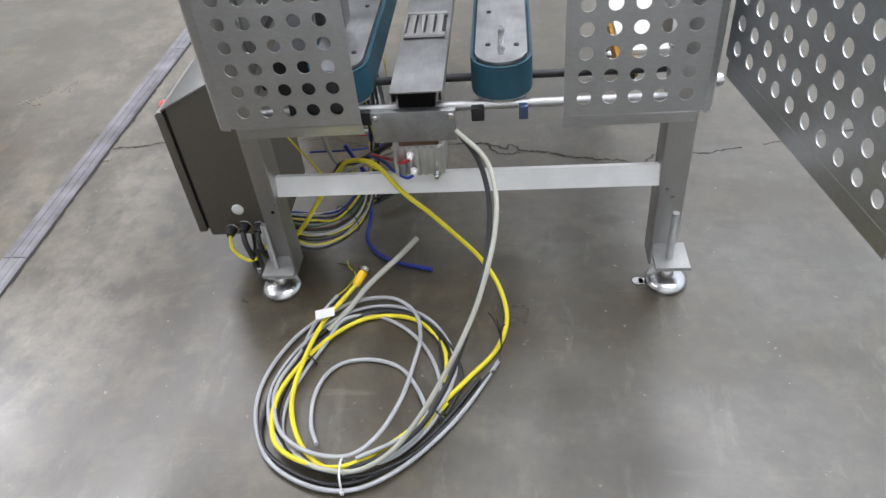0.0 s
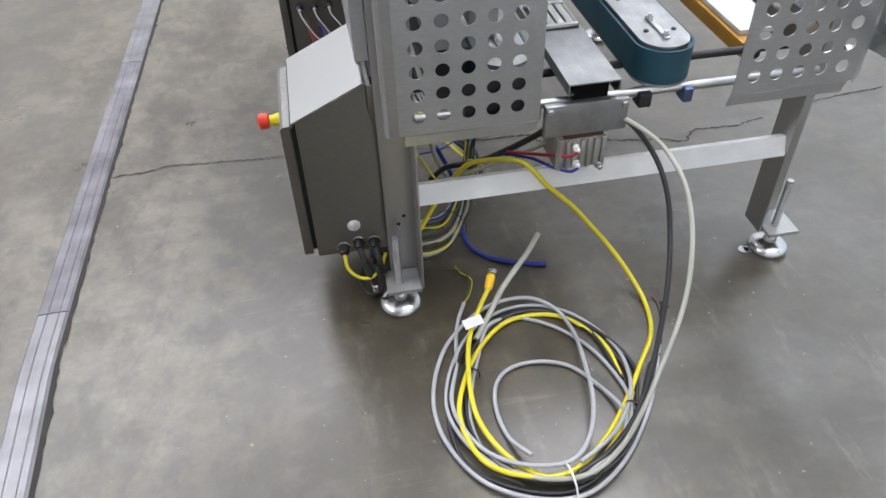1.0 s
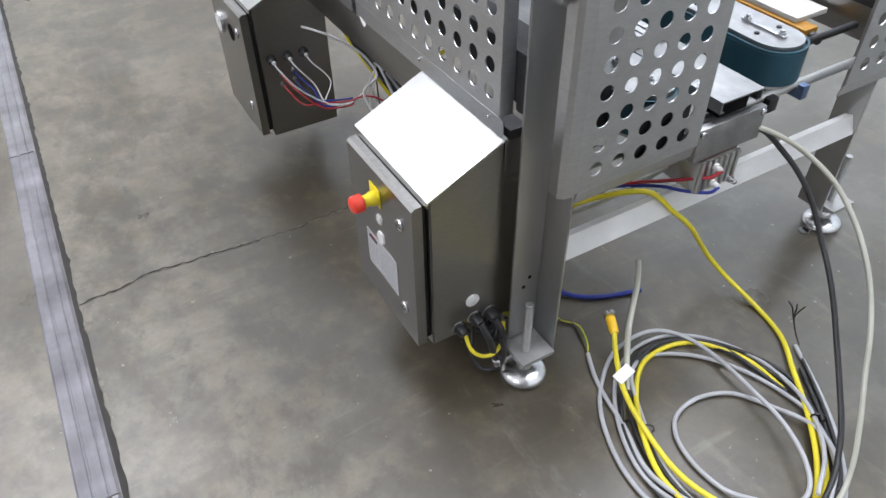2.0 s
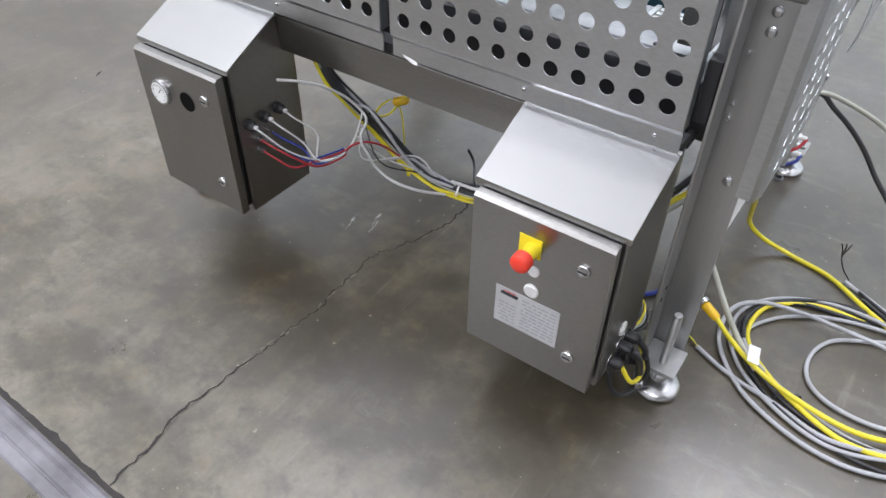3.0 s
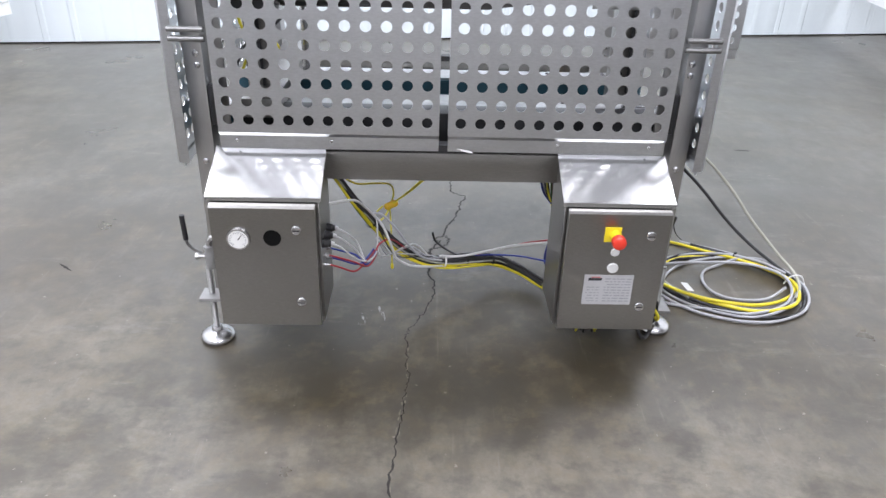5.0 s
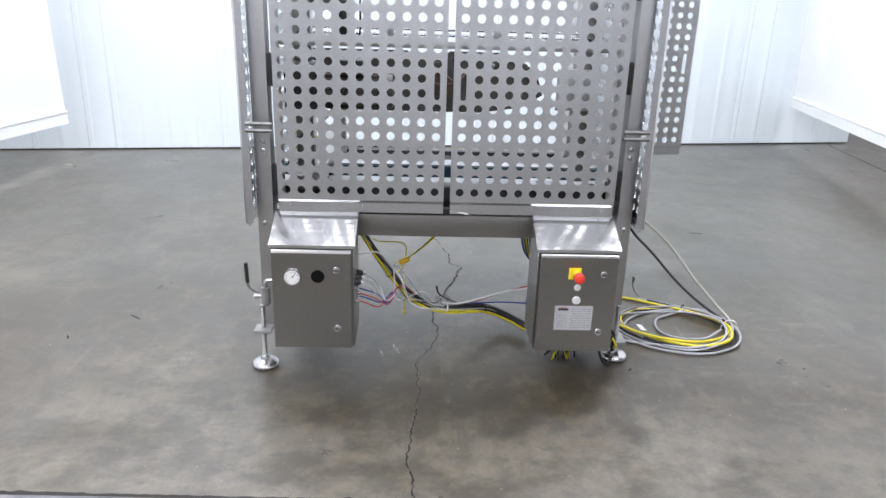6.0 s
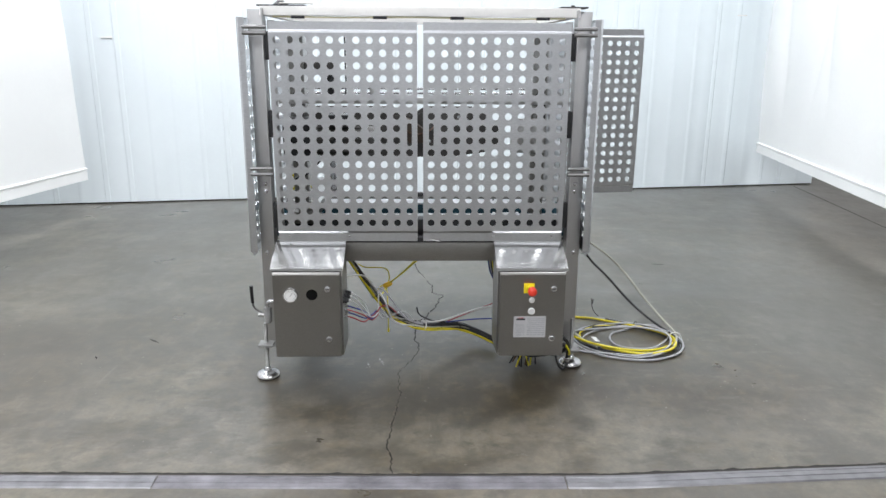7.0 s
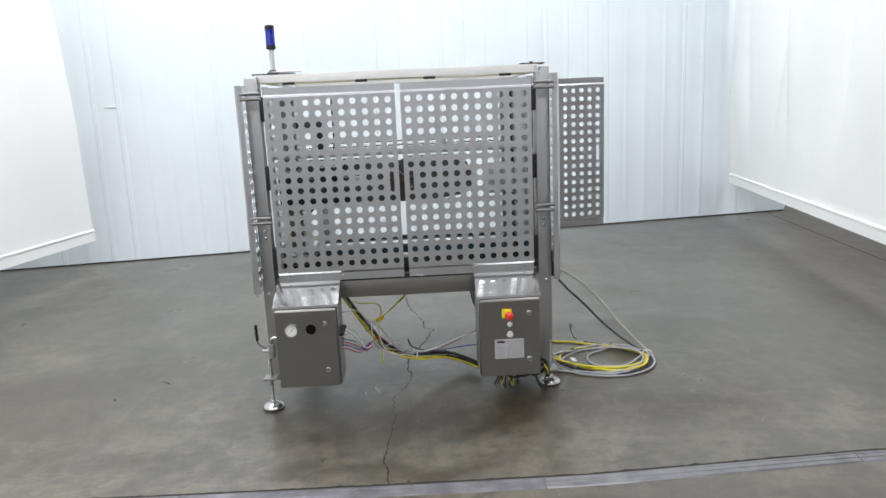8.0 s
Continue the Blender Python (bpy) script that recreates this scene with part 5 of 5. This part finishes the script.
cable("clear_hose", [(0.060, 1.690, 0.575), (0.085, 1.639, 0.584), (0.146, 1.585, 0.547), (0.169, 1.501, 0.507), (0.165, 1.426, 0.459), (0.146, 1.358, 0.407), (0.120, 1.301, 0.351), (0.084, 1.250, 0.292), (0.041, 1.204, 0.228), (-0.009, 1.152, 0.168), (-0.072, 1.102, 0.113), (-0.151, 1.071, 0.084), (-0.240, 1.084, 0.071), (-0.310, 1.125, 0.060)], 0.0060, CLEARC, coil, "cloudy air hose arching down from the mounting plate", 10)
cable("clear_hose", lifted_in_view([(-0.067, 1.765, 0.163), (-0.112, 1.715, 0.144), (-0.157, 1.676, 0.124), (-0.205, 1.632, 0.10), (-0.25, 1.58, 0.07), (-0.30, 1.52, 0.05)]), 0.008, CLEARC, coil, "cut end of the cloudy hose", 10)
# loose conductor ends
for k, (dx, mt) in enumerate(((0.0, GREENC), (0.006, YELLOW), (-0.004, BROWNC))):
    cable("bare_wire", lifted_in_view([(-0.295, 1.685, 0.009), (-0.278 + dx, 1.715, 0.008), (-0.262 + dx, 1.765, 0.012 + 0.004 * k), (-0.275 - dx, 1.80, 0.016), (-0.31 + 3 * dx, 1.82 + dx, 0.020)]), 0.0018, mt, coil, "", 6)
for k, dx in enumerate((0.0, 0.012, 0.024)):
    cable("bare_wire", [(0.162, 1.405, 0.052), (0.168, 1.43, 0.075), (0.164 + 0.2 * dx, 1.447, 0.112), (0.152 + 0.8 * dx, 1.455 - 0.6 * dx, 0.150 - 0.3 * dx), (0.138 + 1.7 * dx, 1.462 - dx, 0.172 - 0.8 * dx)], 0.0018, BLACKC, coil, "", 6)
# ties and the paper tag
bm = mesh()
tube(bm, [(-0.190, 1.118, 0.052), (-0.190, 1.105, 0.079), (-0.189, 1.08, 0.090), (-0.187, 1.055, 0.083), (-0.185, 1.042, 0.062), (-0.184, 1.036, 0.046)], 0.0026, 6)
box(bm, -0.189, -0.180, 1.034, 1.042, 0.042, 0.052, 0.001)
part("cable_tie", bm, WHITEP, coil, "white cable tie")
for c_, a_ in (((-0.33, 1.415, 0.045), (0.55, 0.8, 0)), ((0.013, 1.232, 0.06), (0.6, 0.75, 0)), ((-0.34, 1.45, 0.03), (0.5, 0.8, 0))):
    part("cable_tie", band(c_, a_, 0.0165, 0.005), BLACK, coil, "black cable tie")
bm = mesh()
tube(bm, [(-0.42, 1.435, 0.008), (-0.39, 1.43, 0.015), (-0.355, 1.425, 0.03)], 0.002, 6)
part("tie_tail", bm, BLACK, coil)
bm = mesh()
box(bm, -0.026, 0.026, -0.014, 0.014, 0.0, 0.0012)
part("paper_tag", bm, WHITEP, coil, "white paper tag", Matrix.Translation((-0.304, 1.535, 0.101)) @ pose(0, 0, 0, 12, -4, 12))

# wire loom hanging under the side rail between the cabinets
loom = thing("wire_loom", (-0.3, 2.45, 0.13), "hanging bundle of black, grey and yellow wires between the cabinets", "cable")
core = [(-0.40, 2.80, 0.585), (-0.398, 2.735, 0.480), (-0.362, 2.69, 0.397), (-0.313, 2.641, 0.308), (-0.287, 2.578, 0.232), (-0.268, 2.49, 0.180), (-0.236, 2.406, 0.153), (-0.19, 2.317, 0.138), (-0.145, 2.224, 0.112), (-0.16, 2.14, 0.085), (-0.25, 2.06, 0.075)]
rnd = random.Random(21)
for mt, r, u, w, lab in ((BLACKC, 0.0065, 0.0, 0.0, "black cable"), (BLACKC, 0.0065, 0.010, 0.004, "black cable"), (BLACKC, 0.006, -0.010, 0.003, "black cable"), (BLACKC, 0.0065, -0.004, -0.010, "black cable"),
                         (GREYC, 0.0046, 0.003, 0.015, "grey cable"), (BLACKC, 0.0058, 0.004, 0.009, "black cable"), (BLACKC, 0.005, -0.012, 0.008, "black cable"), (BLACKC, 0.006, -0.008, 0.012, "black cable"), (YELLOW, 0.0045, -0.014, -0.009, "yellow cable"), (YELLOW, 0.0035, -0.009, -0.016, "yellow and green wire"), (YELLOW, 0.0032, -0.016, -0.013, "yellow wire"), (GREENC, 0.003, -0.004, -0.018, "green wire"), (BLACKC, 0.006, 0.012, -0.004, "black cable"),
                         (BROWNC, 0.0032, 0.008, -0.010, "brown wire"), (CLEARC, 0.0035, -0.015, 0.002, "pale wire"), (BLACKC, 0.005, 0.010, 0.014, "black cable"), (BLUEC, 0.0028, 0.006, 0.006, "blue wire")):
    pts = [Vector(p) + Vector((u, 0.3 * u, w)) * rnd.uniform(0.8, 1.35) + Vector((rnd.uniform(-1, 1), rnd.uniform(-1, 1), rnd.uniform(-1, 1))) * 0.004 for p in core]
    cable("loom_cable", pts, r, mt, loom, lab)
for c_, d_ in (((-0.345, 2.675, 0.365), (0.4, -0.5, -0.9)), ((-0.245, 2.425, 0.158), (0.3, -0.9, -0.2)), ((-0.205, 2.345, 0.143), (0.45, -0.9, -0.15)), ((-0.155, 2.245, 0.118), (0.45, -0.9, -0.25))):
    part("cable_tie", band(c_, d_, 0.0205, 0.006), BLACK if c_[1] != 2.425 else WHITEP, loom)
    tie = Vector(c_) + Vector((-0.012, 0.0, 0.019))
    cable("tie_tail", [tie, tie + Vector((-0.004, 0.002, 0.012)), tie + Vector((-0.012, 0.006, 0.022))], 0.0016, BLACK if c_[1] != 2.425 else WHITEP, loom, "", 5)
cable("wire_end", [(-0.195, 2.30, 0.150), (-0.21, 2.335, 0.166), (-0.225, 2.375, 0.175), (-0.125, 2.447, 0.171), (-0.131, 2.465, 0.216)], 0.0042, BLACKC, loom, "cut black wire end", 8)
cable("grey_wire", [(-0.535, 2.787, 0.517), (-0.51, 2.74, 0.517), (-0.462, 2.709, 0.493), (-0.395, 2.684, 0.435), (-0.372, 2.643, 0.378), (-0.43, 2.616, 0.355), (-0.42, 2.60, 0.30), (-0.405, 2.585, 0.255), (-0.391, 2.54, 0.222), (-0.366, 2.474, 0.205), (-0.30, 2.43, 0.17)], 0.0040, PALEC, loom, "grey wire loop")
cable("grey_wire", [(-0.362, 2.68, 0.40), (-0.36, 2.64, 0.40), (-0.35, 2.59, 0.34), (-0.33, 2.55, 0.27), (-0.30, 2.50, 0.205), (-0.26, 2.43, 0.17)], 0.0042, GREYC, loom, "grey wire")
cable("yellow_wire", [(-0.385, 2.75, 0.535), (-0.375, 2.715, 0.515), (-0.345, 2.66, 0.505), (-0.31, 2.625, 0.490), (-0.265, 2.608, 0.460), (-0.235, 2.605, 0.415), (-0.25, 2.612, 0.392)], 0.003, YELLOW, loom, "thin yellow wire", 6)
cable("yellow_wire", [(-0.255, 2.60, 0.398), (-0.25, 2.55, 0.435), (-0.225, 2.49, 0.48), (-0.19, 2.42, 0.54), (-0.16, 2.38, 0.60)], 0.0035, YELLOW, loom, "thin yellow wire", 6)
cable("yellow_wire", [(-0.265, 2.605, 0.396), (-0.25, 2.545, 0.442), (-0.215, 2.48, 0.495), (-0.18, 2.41, 0.56)], 0.003, YELLOW, loom, "thin yellow wire", 6)
cable("yellow_wire", [(-0.268, 2.64, 0.388), (-0.285, 2.665, 0.365), (-0.30, 2.67, 0.34), (-0.28, 2.64, 0.345), (-0.262, 2.615, 0.38)], 0.003, YELLOW, loom, "thin yellow wire", 6)
cable("yellow_wire", [(-0.262, 2.617, 0.375), (-0.25, 2.615, 0.33), (-0.245, 2.612, 0.224), (-0.232, 2.612, 0.117)], 0.0024, YELLOW, loom, "thin yellow wire", 6)
bm = mesh()
turned(bm, (-0.262, 2.635, 0.378), (0.01, -0.05, 0.02), [(0, 0.006), (0.006, 0.012), (0.04, 0.013), (0.05, 0.007)], 14)
part("connector", bm, ORANGEP, loom, "orange moulded connector")
bm = mesh()
turned(bm, (-0.232, 2.612, 0.117), (0, 0, 1), [(0, 0.003), (0.003, 0.0055), (0.018, 0.0055), (0.024, 0.003)], 10)
part("wire_tip", bm, YELP, loom, "small yellow wire tip")
rnd = random.Random(77)
for k in range(4):
    a0 = Vector((-0.40 + 0.01 * k, 2.655, 0.33 + 0.012 * k))
    b0 = Vector((-0.275, 2.50 - 0.012 * k, 0.195))
    m1 = a0.lerp(b0, 0.3) + Vector((rnd.uniform(-0.05, 0.03), rnd.uniform(-0.02, 0.04), rnd.uniform(-0.07, 0.06)))
    m2 = a0.lerp(b0, 0.7) + Vector((rnd.uniform(-0.05, 0.02), rnd.uniform(-0.02, 0.03), rnd.uniform(-0.06, 0.03)))
    cable("thin_wire", [a0, m1, m2, b0], 0.0022, (PALEC, GREYC, PALEC, BLACKC)[k % 4], loom, "", 6)
hub = (-0.47, 2.655, 0.305)
for gx, mt in ((-0.642, PALEC), (-0.591, PALEC), (-0.540, PALEC)):
    cable("grey_wire", [(gx, 2.775, 0.437), (gx + 0.005, 2.745, 0.422), (gx + 0.045, 2.71, 0.365), (-0.53, 2.68, 0.315), hub, (-0.42, 2.65, 0.33), (-0.375, 2.655, 0.385), (-0.362, 2.67, 0.40)], 0.0026, mt, loom, "pale grey wire")
for k, ((gx, gz), mt) in enumerate(zip(((-0.620, 0.385), (-0.580, 0.388), (-0.620, 0.352), (-0.580, 0.355)), (REDC, BLUEC, REDC, BLUEC))):
    cable("air_tube", [(gx, 2.785, gz), (gx + 0.006, 2.755, gz - 0.012), (gx + 0.03, 2.71, gz - 0.04), (-0.54, 2.675 + 0.004 * k, 0.302 + 0.006 * k), (hub[0], hub[1] + 0.004 * k, hub[2] - 0.008 + 0.006 * k), (-0.45, 2.652 + 0.003 * k, 0.304 + 0.004 * k)], 0.0028, mt, loom, "coloured air tube")
cable("red_wire", [(-0.455, 2.652, 0.312), (-0.43, 2.645, 0.322), (-0.40, 2.62, 0.325), (-0.36, 2.595, 0.30), (-0.32, 2.56, 0.25)], 0.003, REDC, loom, "dark red wire", 6)
cable("pale_lead", [(-0.255, 2.44, 0.185), (-0.235, 2.37, 0.175), (-0.25, 2.29, 0.200), (-0.32, 2.18, 0.268), (-0.42, 2.075, 0.335)], 0.0045, PALEC, loom, "pale grey lead")
cable("red_wire", [(-0.20, 2.30, 0.165), (-0.25, 2.23, 0.215), (-0.33, 2.14, 0.285), (-0.42, 2.075, 0.345)], 0.0028, REDC, loom, "dark red wire", 6)
cable("blue_wire", [(-0.19, 2.31, 0.155), (-0.215, 2.25, 0.172), (-0.29, 2.16, 0.210), (-0.42, 2.075, 0.262)], 0.0032, BLUEC, loom, "blue wire", 6)

# wires behind the near post
tail = thing("floor_wires", (-0.28, 1.92, 0.0), "cut wires and a blue lead trailing under the machine", "cable")
cable("blue_lead", lifted_in_view([(-0.30, 2.05, 0.30), (-0.245, 2.05, 0.16), (-0.241, 1.979, 0.08), (-0.246, 1.90, 0.055), (-0.205, 1.845, 0.036), (-0.13, 1.815, 0.014), (-0.03, 1.785, 0.012)]), 0.007, BLUEC, tail, "blue lead")
rnd = random.Random(33)
for k, (mt, r) in enumerate(((BLACKC, 0.0040), (GREYC, 0.0036), (YELLOW, 0.0034), (BLACKC, 0.0034), (BLACKC, 0.0032), (YELLOW, 0.0028), (GREYC, 0.0036), (BLACKC, 0.0036), (BROWNC, 0.0028), (GREENC, 0.0026), (BLACKC, 0.0038), (YELLOW, 0.0030), (BLACKC, 0.0034), (PALEC, 0.0028), (BLUEC, 0.0036))):
    o = 0.0062 * (k - 7)
    q = [rnd.uniform(-0.012, 0.012) for _ in range(8)]
    cable("wire", [(-0.455, 1.83 + o * 0.4, 0.165 + o), (-0.385, 1.825 + o, 0.150 + o * 0.8 + q[0] * 0.5), (-0.316, 1.85 + o + q[1], 0.145 + o * 0.7), (-0.265, 1.92 + o * 0.6 + q[2], 0.150 + o + q[3]), (-0.225 + q[4] * 0.6, 1.985 + o, 0.20 + o), (-0.205 + q[5], 2.03, 0.31 + o), (-0.20 + q[6], 2.04 + o, 0.44), (-0.21 + q[7], 2.06 + o, 0.60)], r, mt, tail)
for c_ in ((-0.290, 1.885, 0.143), (-0.232, 1.975, 0.195)):
    part("cable_tie", band(c_, (0.6, 0.75, 0.1), 0.047, 0.003), BLACK, tail)
cable("black_lead", [(-0.02, 1.74, 0.555), (-0.107, 1.782, 0.47), (-0.212, 1.845, 0.379), (-0.29, 1.93, 0.31), (-0.33, 1.98, 0.24)], 0.0085, BLACKC, tail, "black lead to the mounting plate")
cable("red_tube", [(-0.035, 1.625, 0.525), (-0.055, 1.635, 0.510), (-0.075, 1.66, 0.498), (-0.10, 1.70, 0.478), (-0.16, 1.79, 0.435)], 0.004, REDC, tail, "red air tube")
cable("blue_tube", [(-0.03, 1.625, 0.480), (-0.05, 1.632, 0.468), (-0.085, 1.67, 0.462), (-0.115, 1.72, 0.455), (-0.17, 1.80, 0.425)], 0.004, BLUEC, tail, "blue air tube")
cable("yellow_wire", [(-0.28, 1.90, 0.30), (-0.23, 1.915, 0.335), (-0.20, 1.93, 0.30), (-0.225, 1.935, 0.265), (-0.26, 1.925, 0.285), (-0.22, 1.90, 0.33), (-0.18, 1.90, 0.31)], 0.0025, YELLOW, tail, "thin yellow wire", 6)
cable("clear_hose", [(-0.06, 1.74, 0.50), (-0.086, 1.74, 0.478), (-0.15, 1.77, 0.432), (-0.21, 1.80, 0.39), (-0.27, 1.86, 0.33), (-0.30, 1.90, 0.28)], 0.0055, CLEARC, tail, "cloudy hose")
cable("yellow_wire", [(-0.47, 1.86, 0.56), (-0.405, 1.86, 0.46), (-0.365, 1.87, 0.38), (-0.328, 1.88, 0.306), (-0.29, 1.92, 0.25), (-0.26, 1.96, 0.23)], 0.003, YELLOW, tail, "thin yellow wire", 6)
cable("clear_hose", [(-0.30, 2.08, 0.56), (-0.31, 2.02, 0.50), (-0.33, 1.97, 0.42), (-0.32, 1.95, 0.34), (-0.29, 1.96, 0.26)], 0.007, CLEARC, tail)

# leads with connectors hanging from the control cabinet
lead = thing("control_leads", (-0.57, 1.73, 0.09), "short black and yellow leads with plugs hanging from the control cabinet", "cable")
cable("black_lead", [(-0.563, 1.755, 0.212), (-0.556, 1.735, 0.190), (-0.548, 1.728, 0.155), (-0.540, 1.728, 0.12), (-0.532, 1.728, 0.092)], 0.0085, BLACKC, lead, "black lead")
cable("black_lead", [(-0.522, 1.755, 0.208), (-0.515, 1.735, 0.18), (-0.51, 1.735, 0.14), (-0.50, 1.76, 0.11), (-0.50, 1.80, 0.10)], 0.008, BLACKC, lead, "black lead")
cable("yellow_lead", [(-0.604, 1.755, 0.198), (-0.60, 1.735, 0.165), (-0.575, 1.728, 0.135), (-0.545, 1.724, 0.13), (-0.515, 1.732, 0.15), (-0.495, 1.76, 0.18)], 0.005, YELLOW, lead, "yellow lead")
rnd = random.Random(51)
for k in range(11):
    q = [rnd.uniform(-0.014, 0.014) for _ in range(5)]
    cable("cut_wire", [(-0.515, 1.895 + 0.008 * k, 0.180), (-0.515 + q[0], 1.895 + 0.008 * k, 0.15), (-0.52 + q[1], 1.893 + 0.009 * k + q[2], 0.12), (-0.525 + 0.003 * k + q[3], 1.887 + 0.011 * k + q[4], 0.052 - q[0])], 0.0040, (BLACKC, YELLOW, BLACKC, YELLOW, BROWNC)[k % 5], lead, "", 6)
for k in range(4):
    cable("black_lead", [(-0.50, 1.99 - 0.05 * k, 0.182), (-0.52, 1.96 - 0.05 * k, 0.13), (-0.53, 1.90 - 0.04 * k, 0.105 + 0.006 * k), (-0.51, 1.83 - 0.02 * k, 0.115), (-0.48, 1.80, 0.15)], 0.0055, BLACKC, lead, "black lead", 8)
cable("black_lead", [(-0.555, 1.80, 0.176), (-0.56, 1.79, 0.12), (-0.57, 1.775, 0.075), (-0.555, 1.75, 0.05), (-0.53, 1.725, 0.07), (-0.52, 1.715, 0.12), (-0.525, 1.725, 0.17)], 0.006, BLACKC, lead, "black lead")
bm = mesh()
turned(bm, (-0.533, 1.728, 0.102), (0.1, -0.05, -0.8), [(0, 0.009), (0.004, 0.012), (0.022, 0.012), (0.022, 0.008)], 16)
part("metal_plug", bm, CHROME, lead, "metal plug end")

# ---- small marks ----
def scuff(x, y, w, h, turn, seed):
    """A fuzzy mark made of many small worn spots."""
    rnd = random.Random(seed)
    bm = mesh()
    for s in range(16):
        cu, cv = rnd.gauss(0, 0.5) * w, rnd.gauss(0, 0.7) * h
        r = max(w, h) * rnd.uniform(0.03, 0.12)
        vs = []
        for k in range(7):
            a = 2 * math.pi * k / 7
            q = r * rnd.uniform(0.5, 1.1)
            u, v = cu + q * math.cos(a) * 3.2, cv + q * math.sin(a) * 0.5
            px, py = x + u * math.cos(turn) - v * math.sin(turn), y + u * math.sin(turn) + v * math.cos(turn)
            vs.append(bm.verts.new((px, py, floor_height(px, py) + 0.0008 + 0.00003 * s)))
        bm.faces.new(vs)
    solid("floor_scuff", bm, CHALK, "small white scuff mark on the concrete", "floor mark", "scuff marks", "structure")


for k, (x, y, w, h, tn) in enumerate(((-0.402, 2.705, 0.035, 0.006, 0.25), (-0.37, 2.64, 0.045, 0.005, 0.3), (-0.43, 2.715, 0.012, 0.004, 0.8), (0.235, 1.49, 0.008, 0.006, 0.2), (-1.63, 3.26, 0.010, 0.008, 0.4), (-1.25, 2.03, 0.012, 0.006, 1.1), (0.65, 2.30, 0.02, 0.004, 0.3))):
    scuff(x, y, w, h, tn, 40 + k)
def scrape(x, y, length, width, turn, seed):
    """A thin dark rubber mark."""
    rnd = random.Random(seed)
    bm = mesh()
    top, low = [], []
    for k in range(9):
        u = (k / 8 - 0.5) * length
        w = width * math.sin(math.pi * (k + 0.6) / 9.2) * rnd.uniform(0.5, 1.0)
        for side, row in ((w, top), (-w, low)):
            px, py = x + u * math.cos(turn) - side * math.sin(turn), y + u * math.sin(turn) + side * math.cos(turn)
            row.append(bm.verts.new((px, py, floor_height(px, py) + 0.0009)))
    bm.faces.new(top + low[::-1])
    solid("floor_scrape", bm, CRACKM, "thin dark rubber mark on the concrete", "floor mark", "scrape marks", "structure")


for k, (x, y, ln, wd, tn) in enumerate(((-0.06, 3.90, 0.09, 0.007, 0.9), (-0.28, 4.12, 0.05, 0.005, 0.5), (1.40, 0.66, 0.10, 0.008, 1.5), (0.9, 0.95, 0.05, 0.004, 1.2))):
    scrape(x, y, ln, wd, tn, 70 + k)
bm = mesh()
outline = ((-0.5125, 2.405, 0.6925), (-0.5140, 2.382, 0.6910), (-0.5160, 2.362, 0.6880), (-0.5225, 2.354, 0.6840), (-0.5215, 2.368, 0.6835), (-0.5180, 2.385, 0.6870))
for dz in (0.0, 0.0008):
    bm.faces.new([bm.verts.new((x, y, z + dz)) for x, y, z in outline])
bmesh.ops.bridge_loops(bm, edges=bm.edges)
part("torn_film", bm, PALEC, machine, "torn scrap of white film")
